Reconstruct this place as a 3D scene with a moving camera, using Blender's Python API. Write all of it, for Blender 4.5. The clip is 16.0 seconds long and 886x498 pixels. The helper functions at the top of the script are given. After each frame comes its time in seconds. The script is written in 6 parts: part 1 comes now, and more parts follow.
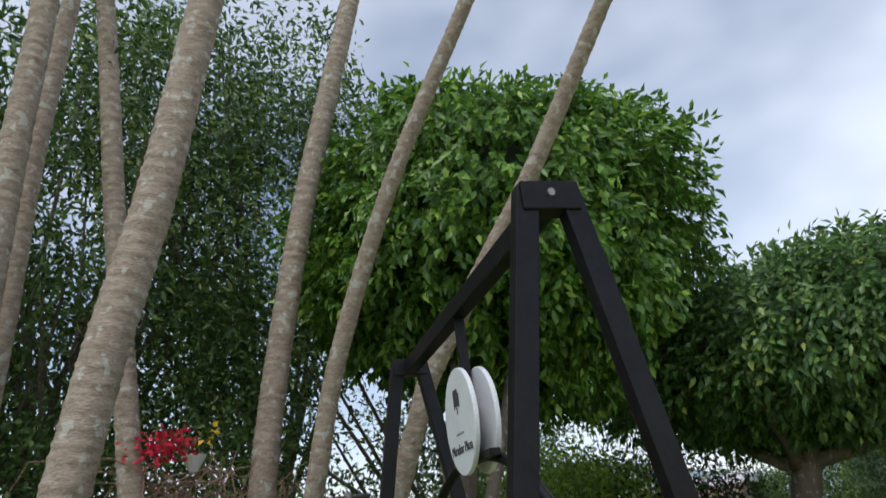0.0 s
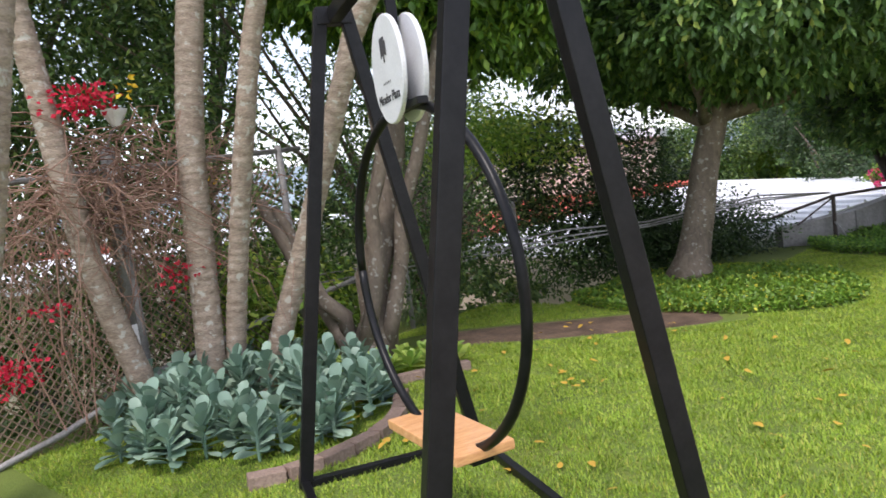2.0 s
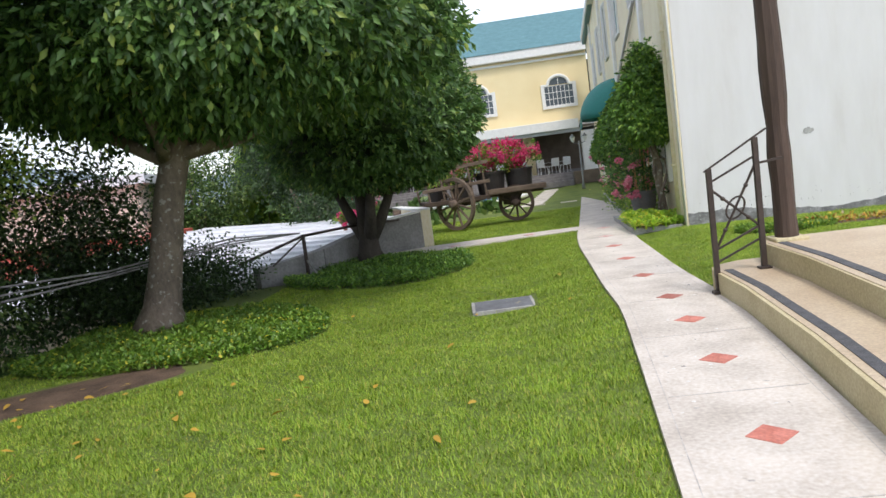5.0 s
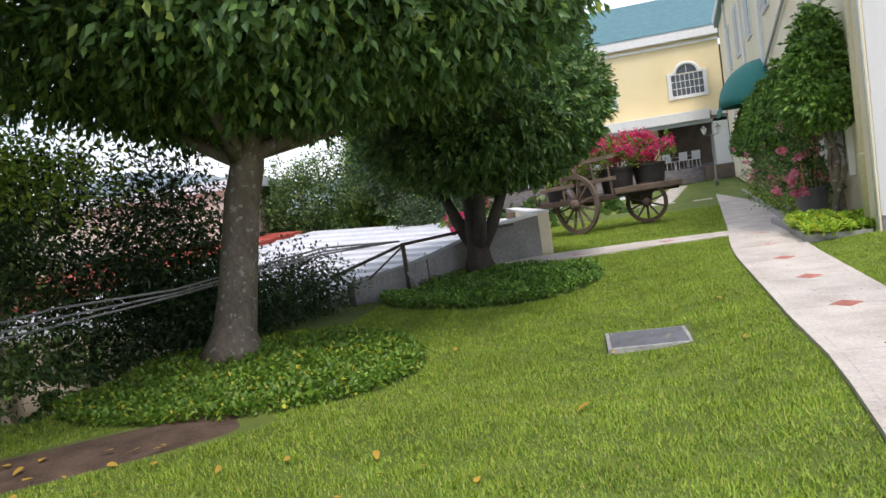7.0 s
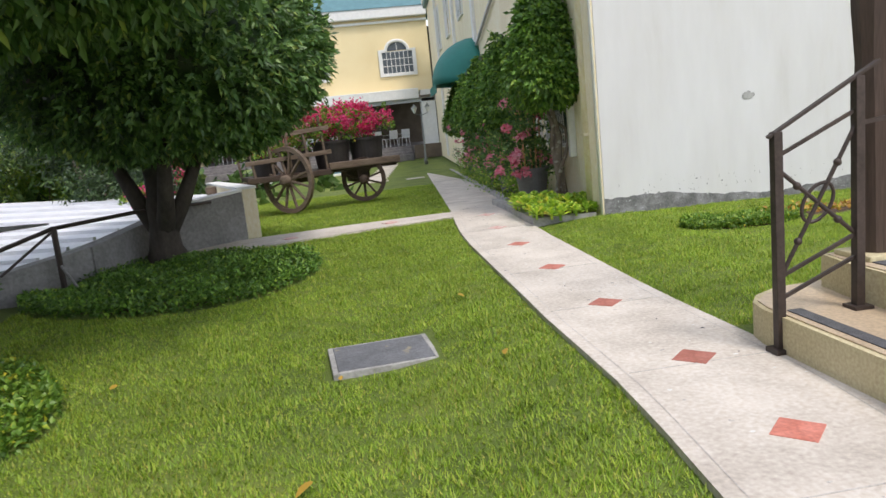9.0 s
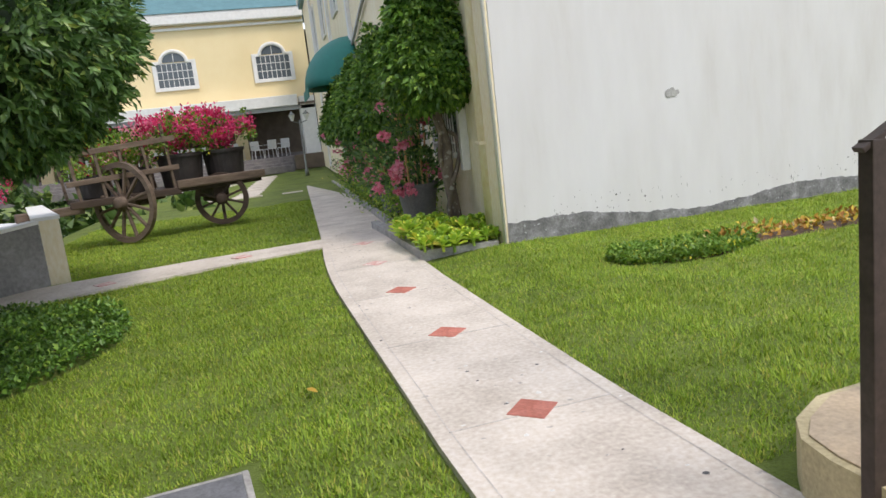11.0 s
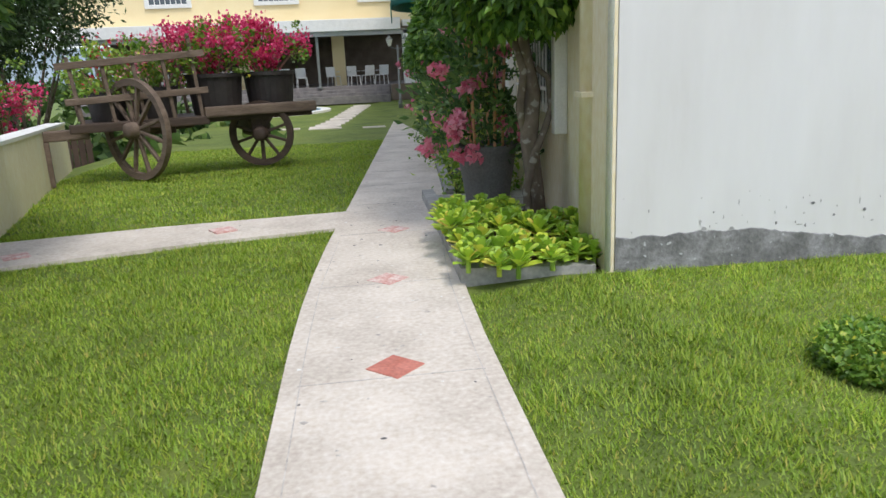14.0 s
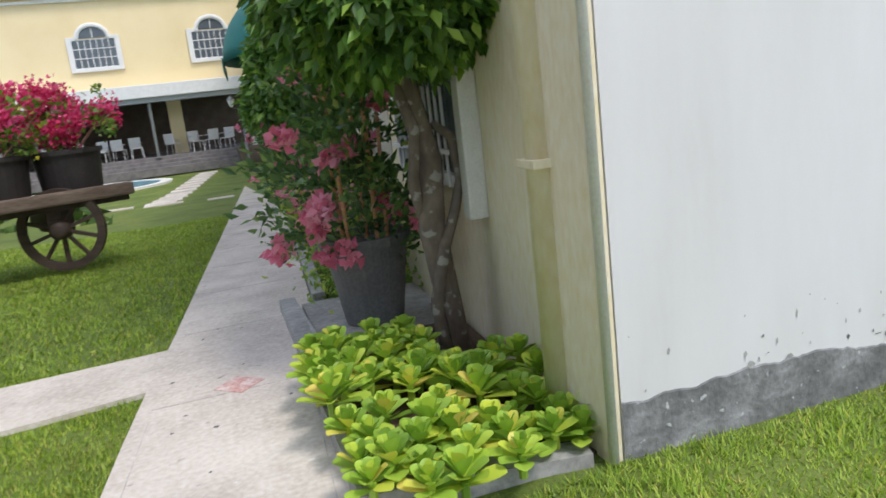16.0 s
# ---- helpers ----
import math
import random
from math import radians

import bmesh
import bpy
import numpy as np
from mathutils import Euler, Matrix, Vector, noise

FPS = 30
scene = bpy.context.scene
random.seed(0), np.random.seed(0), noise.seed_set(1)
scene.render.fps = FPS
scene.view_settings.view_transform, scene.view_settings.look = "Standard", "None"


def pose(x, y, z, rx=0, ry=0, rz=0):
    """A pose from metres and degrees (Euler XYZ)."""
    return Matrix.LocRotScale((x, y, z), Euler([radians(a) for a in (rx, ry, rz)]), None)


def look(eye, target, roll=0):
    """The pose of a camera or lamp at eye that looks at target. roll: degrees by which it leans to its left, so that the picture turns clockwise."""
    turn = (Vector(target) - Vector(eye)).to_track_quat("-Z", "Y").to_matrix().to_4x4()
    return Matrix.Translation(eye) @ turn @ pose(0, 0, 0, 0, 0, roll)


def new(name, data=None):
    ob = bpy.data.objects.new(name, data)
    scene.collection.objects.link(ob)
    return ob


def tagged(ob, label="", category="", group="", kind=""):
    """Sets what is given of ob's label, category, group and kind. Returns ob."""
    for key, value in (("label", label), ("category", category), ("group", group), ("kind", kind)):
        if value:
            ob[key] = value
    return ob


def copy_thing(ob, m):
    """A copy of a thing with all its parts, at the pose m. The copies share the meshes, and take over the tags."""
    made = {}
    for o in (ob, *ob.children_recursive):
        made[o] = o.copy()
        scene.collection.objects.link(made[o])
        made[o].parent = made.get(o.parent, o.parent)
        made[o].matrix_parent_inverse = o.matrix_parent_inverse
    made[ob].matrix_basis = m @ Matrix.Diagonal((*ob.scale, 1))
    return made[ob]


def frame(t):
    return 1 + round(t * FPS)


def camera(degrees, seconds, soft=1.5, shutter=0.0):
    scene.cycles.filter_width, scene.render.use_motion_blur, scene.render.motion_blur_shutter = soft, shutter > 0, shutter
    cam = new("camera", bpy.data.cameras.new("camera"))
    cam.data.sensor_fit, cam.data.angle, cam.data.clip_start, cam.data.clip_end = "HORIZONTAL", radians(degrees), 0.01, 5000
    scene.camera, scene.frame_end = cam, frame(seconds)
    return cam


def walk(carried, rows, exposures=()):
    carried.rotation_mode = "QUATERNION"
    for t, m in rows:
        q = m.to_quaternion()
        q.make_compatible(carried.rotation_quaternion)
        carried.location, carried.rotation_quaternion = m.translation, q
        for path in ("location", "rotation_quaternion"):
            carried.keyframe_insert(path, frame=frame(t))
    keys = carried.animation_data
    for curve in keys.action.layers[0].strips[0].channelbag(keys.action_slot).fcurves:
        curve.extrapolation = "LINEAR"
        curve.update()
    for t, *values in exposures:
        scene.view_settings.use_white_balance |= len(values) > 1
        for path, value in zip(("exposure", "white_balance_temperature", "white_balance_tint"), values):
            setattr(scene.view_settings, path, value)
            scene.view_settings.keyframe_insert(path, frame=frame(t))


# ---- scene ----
cam = camera(62.9, 16.0, shutter=0.15)
PATH = [
    (0, (-2.715, -12.062, 1.625), (-4.043, -10.761, 2.363), -7.2),
    (0.5, (-2.715, -12.064, 1.624), (-4.138, -10.723, 2.044), -7.5),
    (1, (-2.751, -12.019, 1.603), (-4.226, -10.676, 1.743), -6.8),
    (1.5, (-2.76, -12.013, 1.602), (-4.23, -10.661, 1.5), -7.3),
    (2, (-2.757, -12.027, 1.589), (-4.124, -10.579, 1.405), -7.4),
    (2.5, (-2.733, -12.053, 1.551), (-3.796, -10.366, 1.394), -8.1),
    (3, (-2.692, -12.07, 1.506), (-3.406, -10.208, 1.349), -8.7),
    (3.5, (-2.629, -11.972, 1.467), (-3.122, -10.041, 1.299), -8.3),
    (4, (-2.591, -11.784, 1.445), (-2.951, -9.827, 1.245), -7.8),
    (4.2, (-2.588, -11.707, 1.43), (-2.885, -9.741, 1.215), -8.3),
    (6.3, (-2.68, -10.085, 1.385), (-2.849, -8.099, 1.211), -7.2),
    (6.5, (-2.717, -9.933, 1.389), (-3.078, -7.971, 1.251), -7.3),
    (7, (-2.824, -9.585, 1.379), (-3.336, -7.66, 1.2), -8.5),
    (7.5, (-2.959, -9.189, 1.376), (-3.346, -7.239, 1.157), -9.8),
    (8, (-2.979, -8.8, 1.361), (-3.215, -6.831, 1.105), -8.1),
    (8.5, (-2.997, -8.414, 1.327), (-2.938, -6.44, 1.009), -6.5),
    (9, (-2.952, -7.986, 1.295), (-2.697, -6.032, 0.951), -5.9),
    (9.5, (-2.829, -7.513, 1.28), (-2.432, -5.582, 0.939), -6.7),
    (9.7, (-2.796, -7.321, 1.265), (-2.281, -5.419, 0.925), -6.9),
    (11.8, (-2.055, -5.509, 1.246), (-1.481, -3.629, 0.874), -6.1),
    (12, (-1.966, -5.345, 1.223), (-1.348, -3.482, 0.841), -5.8),
    (12.5, (-1.764, -4.957, 1.207), (-1.15, -3.103, 0.774), -4.4),
    (13, (-1.597, -4.55, 1.248), (-1.25, -2.647, 0.74), -2.5),
    (13.5, (-1.522, -4.086, 1.226), (-1.157, -2.192, 0.697), -2.7),
    (14, (-1.394, -3.608, 1.192), (-1.139, -1.69, 0.689), -2.5),
    (14.5, (-1.321, -3.129, 1.154), (-1.034, -1.216, 0.648), -2.6),
    (15, (-1.255, -2.663, 1.156), (-0.864, -0.766, 0.658), -1.9),
    (15.5, (-1.164, -2.221, 1.183), (-0.772, -0.312, 0.736), -2.2),
    (16, (-1.11, -1.828, 1.216), (-0.49, 0.03, 0.814), -6.7),
]
walk(cam, [(t, look(eye, target, roll)) for t, eye, target, roll in PATH], exposures=((0, 0.1, 6300, 11), (0.5, 0.36, 6400, 12), (1.0, 0.72, 6500, 14), (1.5, 0.87, 6600, 15), (2.5, 1.12, 6550, 18), (3.0, 1.08, 6550, 18), (3.5, 0.78, 6550, 14), (4.0, 0.64, 6500, 12), (6.3, 0.58, 6600, 14), (7.0, 0.58, 6600, 15), (8.0, 0.56, 6600, 13), (9.5, 0.55, 6750, 13), (12.0, 0.5, 6700, 14), (14.0, 0.53, 6450, 11), (16.0, 0.58, 6350, 13)))

# ---------------------------------------------------------------- light
SUN_ELEV, SUN_ROT = radians(58), radians(155)
world = bpy.data.worlds.new("world")
scene.world = world
world.use_nodes = True
wn, wl = world.node_tree.nodes, world.node_tree.links
wn.clear()
w_out = wn.new("ShaderNodeOutputWorld")
w_bg = wn.new("ShaderNodeBackground")
w_sky = wn.new("ShaderNodeTexSky")
w_sky.sky_type = "NISHITA"
w_sky.sun_disc = False
w_sky.sun_elevation, w_sky.sun_rotation = SUN_ELEV, SUN_ROT
w_co = wn.new("ShaderNodeTexCoord")
w_map = wn.new("ShaderNodeMapping")
w_map.inputs["Scale"].default_value = (1.0, 1.0, 1.7)
w_noise = wn.new("ShaderNodeTexNoise")
w_noise.inputs["Scale"].default_value = 1.3
w_noise.inputs["Detail"].default_value = 4.0
w_noise.inputs["Roughness"].default_value = 0.55
w_ramp = wn.new("ShaderNodeMapRange")
w_ramp.inputs["From Min"].default_value, w_ramp.inputs["From Max"].default_value = 0.34, 0.72
w_ramp.inputs["To Min"].default_value, w_ramp.inputs["To Max"].default_value = 0.10, 0.95
w_mix = wn.new("ShaderNodeMixRGB")
w_mix.inputs["Color2"].default_value = (8.6, 9.1, 9.9, 1)
wl.new(w_co.outputs["Generated"], w_map.inputs["Vector"])
wl.new(w_map.outputs[0], w_noise.inputs["Vector"])
wl.new(w_noise.outputs["Fac"], w_ramp.inputs["Value"])
wl.new(w_ramp.outputs[0], w_mix.inputs["Fac"])
wl.new(w_sky.outputs[0], w_mix.inputs["Color1"])
wl.new(w_mix.outputs[0], w_bg.inputs["Color"])
w_bg.inputs["Strength"].default_value = 0.125
wl.new(w_bg.outputs[0], w_out.inputs["Surface"])

sun = new("sun", bpy.data.lights.new("sun", "SUN"))
sun.data.energy, sun.data.angle, sun.data.color = 1.5, radians(14), (1.0, 0.96, 0.9)
sun_dir = Vector((math.sin(SUN_ROT) * math.cos(SUN_ELEV), math.cos(SUN_ROT) * math.cos(SUN_ELEV), math.sin(SUN_ELEV)))
sun.rotation_mode = "QUATERNION"
sun.rotation_quaternion = sun_dir.to_track_quat("Z", "Y")

# ---------------------------------------------------------------- materials
RNG = np.random.default_rng(7)


def nodes_of(name):
    m = bpy.data.materials.new(name)
    m.use_nodes = True
    n, l = m.node_tree.nodes, m.node_tree.links
    return m, n, l, n["Principled BSDF"]


def ramp_node(n, stops):
    r = n.new("ShaderNodeValToRGB")
    e = r.color_ramp.elements
    while len(e) < len(stops):
        e.new(0.5)
    for k, (p, c) in zip(e, stops):
        k.position, k.color = p, (*c, 1)
    return r


def surface(name, stops, scale=3.0, rough=0.7, bump=0.3, fine=60.0, metal=0.0, stretch=(1, 1, 1), spots=None, coat=0.0, island=False, grain=0.45):
    """Colour from large noise through a ramp, darkened a little by fine grain, with fine bump."""
    m, n, l, b = nodes_of(name)
    co = n.new("ShaderNodeTexCoord")
    mp = n.new("ShaderNodeMapping")
    mp.inputs["Scale"].default_value = stretch
    l.new(co.outputs["Object"], mp.inputs["Vector"])
    big = n.new("ShaderNodeTexNoise")
    big.inputs["Scale"].default_value, big.inputs["Detail"].default_value, big.inputs["Roughness"].default_value = scale, 6, 0.62
    l.new(mp.outputs[0], big.inputs["Vector"])
    r = ramp_node(n, stops)
    l.new(big.outputs["Fac"], r.inputs["Fac"])
    small = n.new("ShaderNodeTexNoise")
    small.inputs["Scale"].default_value, small.inputs["Detail"].default_value = fine, 4
    l.new(mp.outputs[0], small.inputs["Vector"])
    mul = n.new("ShaderNodeMixRGB")
    mul.blend_type = "OVERLAY"
    mul.inputs["Fac"].default_value = grain
    l.new(r.outputs[0], mul.inputs["Color1"])
    l.new(small.outputs["Fac"], mul.inputs["Color2"])
    last = mul.outputs[0]
    if spots:
        v = n.new("ShaderNodeTexNoise")
        v.inputs["Scale"].default_value, v.inputs["Detail"].default_value = spots[0], 3
        l.new(co.outputs["Object"], v.inputs["Vector"])
        rr = ramp_node(n, ((spots[1], (0, 0, 0)), (spots[1] + 0.06, (1, 1, 1))))
        l.new(v.outputs["Fac"], rr.inputs["Fac"])
        mx = n.new("ShaderNodeMixRGB")
        mx.inputs["Color2"].default_value = (*spots[2], 1)
        l.new(rr.outputs[0], mx.inputs["Fac"])
        l.new(last, mx.inputs["Color1"])
        last = mx.outputs[0]
    if island:
        g = n.new("ShaderNodeObjectInfo")
        hs = n.new("ShaderNodeHueSaturation")
        mr = n.new("ShaderNodeMapRange")
        mr.inputs["To Min"].default_value, mr.inputs["To Max"].default_value = 0.75, 1.25
        l.new(g.outputs["Random"], mr.inputs["Value"])
        l.new(mr.outputs[0], hs.inputs["Value"])
        l.new(last, hs.inputs["Color"])
        last = hs.outputs[0]
    l.new(last, b.inputs["Base Color"])
    b.inputs["Roughness"].default_value, b.inputs["Metallic"].default_value = rough, metal
    b.inputs["Coat Weight"].default_value = coat
    bp = n.new("ShaderNodeBump")
    bp.inputs["Strength"].default_value, bp.inputs["Distance"].default_value = bump, 0.01
    l.new(small.outputs["Fac"], bp.inputs["Height"])
    l.new(bp.outputs[0], b.inputs["Normal"])
    return m


def leafy(name, stops, rough=0.42, through_light=0.3, single=False):
    """Leaf material; each leaf takes its own tone from the ramp, light passes partly through."""
    m, n, l, b = nodes_of(name)
    g = n.new("ShaderNodeObjectInfo" if single else "ShaderNodeNewGeometry")
    r = ramp_node(n, stops)
    l.new(g.outputs["Random" if single else "Random Per Island"], r.inputs["Fac"])
    co = n.new("ShaderNodeTexCoord")
    nz = n.new("ShaderNodeTexNoise")
    nz.inputs["Scale"].default_value = 2.2
    l.new(co.outputs["Object"], nz.inputs["Vector"])
    ov = n.new("ShaderNodeMixRGB")
    ov.blend_type = "OVERLAY"
    ov.inputs["Fac"].default_value = 0.4
    l.new(r.outputs[0], ov.inputs["Color1"])
    l.new(nz.outputs["Fac"], ov.inputs["Color2"])
    l.new(ov.outputs[0], b.inputs["Base Color"])
    b.inputs["Roughness"].default_value = rough
    tr = n.new("ShaderNodeBsdfTranslucent")
    l.new(ov.outputs[0], tr.inputs["Color"])
    mix = n.new("ShaderNodeMixShader")
    mix.inputs["Fac"].default_value = through_light
    l.new(b.outputs[0], mix.inputs[1])
    l.new(tr.outputs[0], mix.inputs[2])
    l.new(mix.outputs[0], n["Material Output"].inputs["Surface"])
    return m


def plain(name, color, rough=0.5, metal=0.0, bump=0.0):
    return surface(name, ((0.3, tuple(c * 0.88 for c in color)), (0.7, color)), scale=6, rough=rough, metal=metal, bump=bump, fine=90)


M_SOIL = surface("soil", ((0.3, (0.061, 0.039, 0.025)), (0.7, (0.162, 0.104, 0.069))), scale=4, rough=0.95, bump=0.8, fine=45)
# Kept darker than the blades above, painting in the shade between them.
M_TURF = surface("turf", ((0.25, (0.070, 0.108, 0.016)), (0.55, (0.135, 0.185, 0.030)), (0.85, (0.23, 0.225, 0.052))), scale=1.3, rough=0.9, bump=0.9, fine=70)
M_BLADE = leafy("grass_blade", ((0.0, (0.165, 0.275, 0.029)), (0.45, (0.285, 0.435, 0.043)), (0.9, (0.450, 0.550, 0.070)), (1.0, (0.58, 0.50, 0.12))), rough=0.5, through_light=0.35)
M_CONC = surface("pale_concrete", ((0.3, (0.493, 0.436, 0.375)), (0.55, (0.651, 0.588, 0.517)), (0.8, (0.769, 0.701, 0.624))), scale=2.0, rough=0.85, bump=0.25, fine=40, spots=(11, 0.70, (0.33, 0.30, 0.28)))
M_JOINT = surface("joint", ((0.35, (0.40, 0.37, 0.34)), (0.65, (0.62, 0.58, 0.54))), scale=8, rough=0.95)
M_REDTILE = surface("red_tile", ((0.3, (0.42, 0.12, 0.08)), (0.7, (0.58, 0.22, 0.17))), scale=9, rough=0.6, bump=0.1, island=True)
M_WHITEWALL = surface("white_wall", ((0.28, (0.60, 0.585, 0.565)), (0.45, (0.665, 0.66, 0.655)), (0.65, (0.70, 0.70, 0.705))), scale=1.3, rough=0.8, bump=0.12, fine=4.5, stretch=(1.3, 1.3, 0.30), grain=0.13)
M_CREAM = surface("cream_wall", ((0.12, (0.700, 0.605, 0.414)), (0.6, (0.827, 0.745, 0.538)), (0.85, (0.850, 0.832, 0.672))), scale=1.3, rough=0.8, bump=0.15, fine=35, stretch=(1, 1, 0.4))
M_HALL = surface("yellow_wall", ((0.25, (0.78, 0.63, 0.35)), (0.75, (0.86, 0.72, 0.44))), scale=0.6, rough=0.8, bump=0.1, fine=30)
M_DAMP = surface("damp_plaster", ((0.25, (0.09, 0.09, 0.09)), (0.5, (0.20, 0.20, 0.20)), (0.75, (0.38, 0.38, 0.39))), scale=7, spots=(30, 0.66, (0.50, 0.51, 0.52)), rough=0.95, bump=0.6, fine=40)
M_STAIN = surface("faded_stain", ((0.3, (0.30, 0.30, 0.29)), (0.7, (0.46, 0.46, 0.45))), scale=9, rough=0.9, bump=0.3)
M_FADEDTILE = surface("faded_tile", ((0.35, (0.58, 0.27, 0.23)), (0.5, (0.64, 0.41, 0.37)), (0.65, (0.74, 0.64, 0.60))), scale=14, rough=0.8, bump=0.3)
M_TRIM = plain("white_trim", (0.80, 0.79, 0.76), 0.6)
M_GREYTRIM = plain("grey_band", (0.46, 0.47, 0.48), 0.7)
M_TEAL = surface("teal_roof", ((0.3, (0.07, 0.17, 0.19)), (0.7, (0.11, 0.24, 0.26))), scale=3, rough=0.6, fine=25)
M_AWNING = plain("teal_canvas", (0.02, 0.20, 0.17), 0.7)
M_DARK = plain("dark_interior", (0.03, 0.027, 0.025), 0.9)
# Dark brown with the porch's shade in it; the low planter wall shares it.
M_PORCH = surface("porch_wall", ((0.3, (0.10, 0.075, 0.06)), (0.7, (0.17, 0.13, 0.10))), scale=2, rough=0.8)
M_STONE_STEP = surface("grey_step", ((0.3, (0.13, 0.12, 0.12)), (0.7, (0.24, 0.22, 0.21))), scale=4, rough=0.8)
M_GLASS = plain("window_glass", (0.10, 0.12, 0.14), 0.08)
M_KERB = surface("rough_kerb", ((0.3, (0.28, 0.27, 0.26)), (0.7, (0.48, 0.47, 0.45))), scale=5, rough=0.9, bump=0.5, fine=35)
M_STEP = surface("beige_step", ((0.3, (0.48, 0.36, 0.24)), (0.7, (0.60, 0.49, 0.35))), scale=1.5, rough=0.45, bump=0.08)
M_STEPSIDE = surface("yellow_riser", ((0.3, (0.50, 0.42, 0.24)), (0.7, (0.63, 0.55, 0.35))), scale=2, rough=0.75, bump=0.15)
M_STRIP = surface("grey_strip", ((0.3, (0.06, 0.06, 0.065)), (0.7, (0.12, 0.12, 0.125))), scale=10, rough=0.8, bump=0.4, fine=150)
M_IRON = surface("black_iron", ((0.3, (0.005, 0.005, 0.006)), (0.7, (0.011, 0.011, 0.012))), scale=12, rough=0.34, bump=0.05)
M_IRON.node_tree.nodes["Principled BSDF"].inputs["Specular IOR Level"].default_value = 0.22
M_RAIL = surface("brown_iron", ((0.3, (0.035, 0.025, 0.02)), (0.7, (0.07, 0.05, 0.042))), scale=9, rough=0.5, bump=0.1, metal=0.2)
M_TIMBER = surface("dark_timber", ((0.3, (0.045, 0.028, 0.02)), (0.7, (0.10, 0.065, 0.048))), scale=3, rough=0.7, bump=0.4, fine=30, stretch=(3, 3, 0.25))
M_CARTWOOD = surface("weathered_wood", ((0.25, (0.085, 0.058, 0.042)), (0.55, (0.16, 0.115, 0.085)), (0.85, (0.26, 0.20, 0.155))), scale=4, rough=0.75, bump=0.5, fine=30, stretch=(0.5, 3, 3))
M_CARTDARK = surface("dark_cart_wood", ((0.3, (0.035, 0.022, 0.016)), (0.7, (0.085, 0.055, 0.038))), scale=4, rough=0.7, bump=0.4, fine=30, stretch=(0.5, 3, 3))
M_SEAT = surface("pine_seat", ((0.25, (0.50, 0.22, 0.08)), (0.5, (0.66, 0.34, 0.15)), (0.8, (0.74, 0.45, 0.24))), scale=5, rough=0.4, bump=0.1, fine=40, stretch=(0.5, 6, 2), coat=0.3)
M_SIGN = plain("white_sign", (0.74, 0.75, 0.77), 0.5)
M_INK = plain("dark_ink", (0.05, 0.05, 0.055), 0.6)
M_PALM = surface("palm_bark", ((0.2, (0.163, 0.120, 0.086)), (0.5, (0.312, 0.246, 0.190)), (0.8, (0.450, 0.384, 0.310))), scale=11, rough=0.9, bump=0.8, fine=42, stretch=(1, 1, 2.6), spots=(14, 0.585, (0.44, 0.42, 0.36)))
M_BARK = surface("bark", ((0.25, (0.104, 0.081, 0.061)), (0.6, (0.199, 0.158, 0.122)), (0.85, (0.285, 0.238, 0.187))), scale=5, rough=0.92, bump=0.7, fine=30, stretch=(1, 1, 0.55), spots=(17, 0.60, (0.33, 0.31, 0.27)))
# Near-black copy of the bark, with the crown's shade put into its colour.
M_BARKSHADE = surface("shaded_bark", ((0.25, (0.030, 0.025, 0.020)), (0.6, (0.065, 0.052, 0.042)), (0.85, (0.12, 0.10, 0.08))), scale=6, rough=0.95, bump=0.7, fine=30, stretch=(1, 1, 0.5))
M_TWIG = surface("dry_twig", ((0.3, (0.20, 0.11, 0.08)), (0.7, (0.36, 0.23, 0.17))), scale=5, rough=0.9)
M_WIRE = plain("rusty_wire", (0.30, 0.22, 0.16), 0.7, 0.2)
M_PIPE = surface("grey_pipe", ((0.3, (0.22, 0.21, 0.2)), (0.7, (0.36, 0.35, 0.34))), scale=8, rough=0.6, metal=0.3)
M_POT = surface("grey_pot", ((0.3, (0.13, 0.13, 0.125)), (0.7, (0.2, 0.2, 0.19))), scale=3, rough=0.6, bump=0.1)
M_POTDARK = surface("black_pot", ((0.3, (0.02, 0.017, 0.017)), (0.7, (0.045, 0.038, 0.036))), scale=3, rough=0.55)
M_SLATE = surface("slate_cover", ((0.25, (0.11, 0.115, 0.125)), (0.75, (0.20, 0.205, 0.22))), scale=5, spots=(9, 0.66, (0.30, 0.27, 0.2)), rough=0.8, bump=0.4, fine=50)
M_BRICK = surface("edging_brick", ((0.3, (0.176, 0.122, 0.095)), (0.7, (0.288, 0.209, 0.170))), scale=6, rough=0.9, bump=0.6, island=True)
M_ROOFWHITE = surface("white_metal_roof", ((0.3, (0.66, 0.67, 0.70)), (0.7, (0.82, 0.82, 0.84))), scale=0.8, rough=0.5, bump=0.1)
M_ROOFRED = plain("red_roof", (0.50, 0.10, 0.07), 0.7)
M_GREYWALL = surface("grey_wall", ((0.25, (0.16, 0.155, 0.15)), (0.75, (0.30, 0.29, 0.28))), scale=2, rough=0.9, bump=0.4, fine=25)
M_TOWN = surface("town_wall", ((0.3, (0.55, 0.45, 0.36)), (0.7, (0.74, 0.66, 0.56))), scale=0.2, rough=0.9)
M_POOL = plain("pool_water", (0.10, 0.42, 0.55), 0.05)
M_PLASTIC = plain("white_plastic", (0.72, 0.71, 0.69), 0.45)
M_LAMPGREY = plain("lamp_grey", (0.20, 0.21, 0.20), 0.5, 0.3)
M_LAMPGLASS = plain("frosted_glass", (0.70, 0.70, 0.66), 0.3)
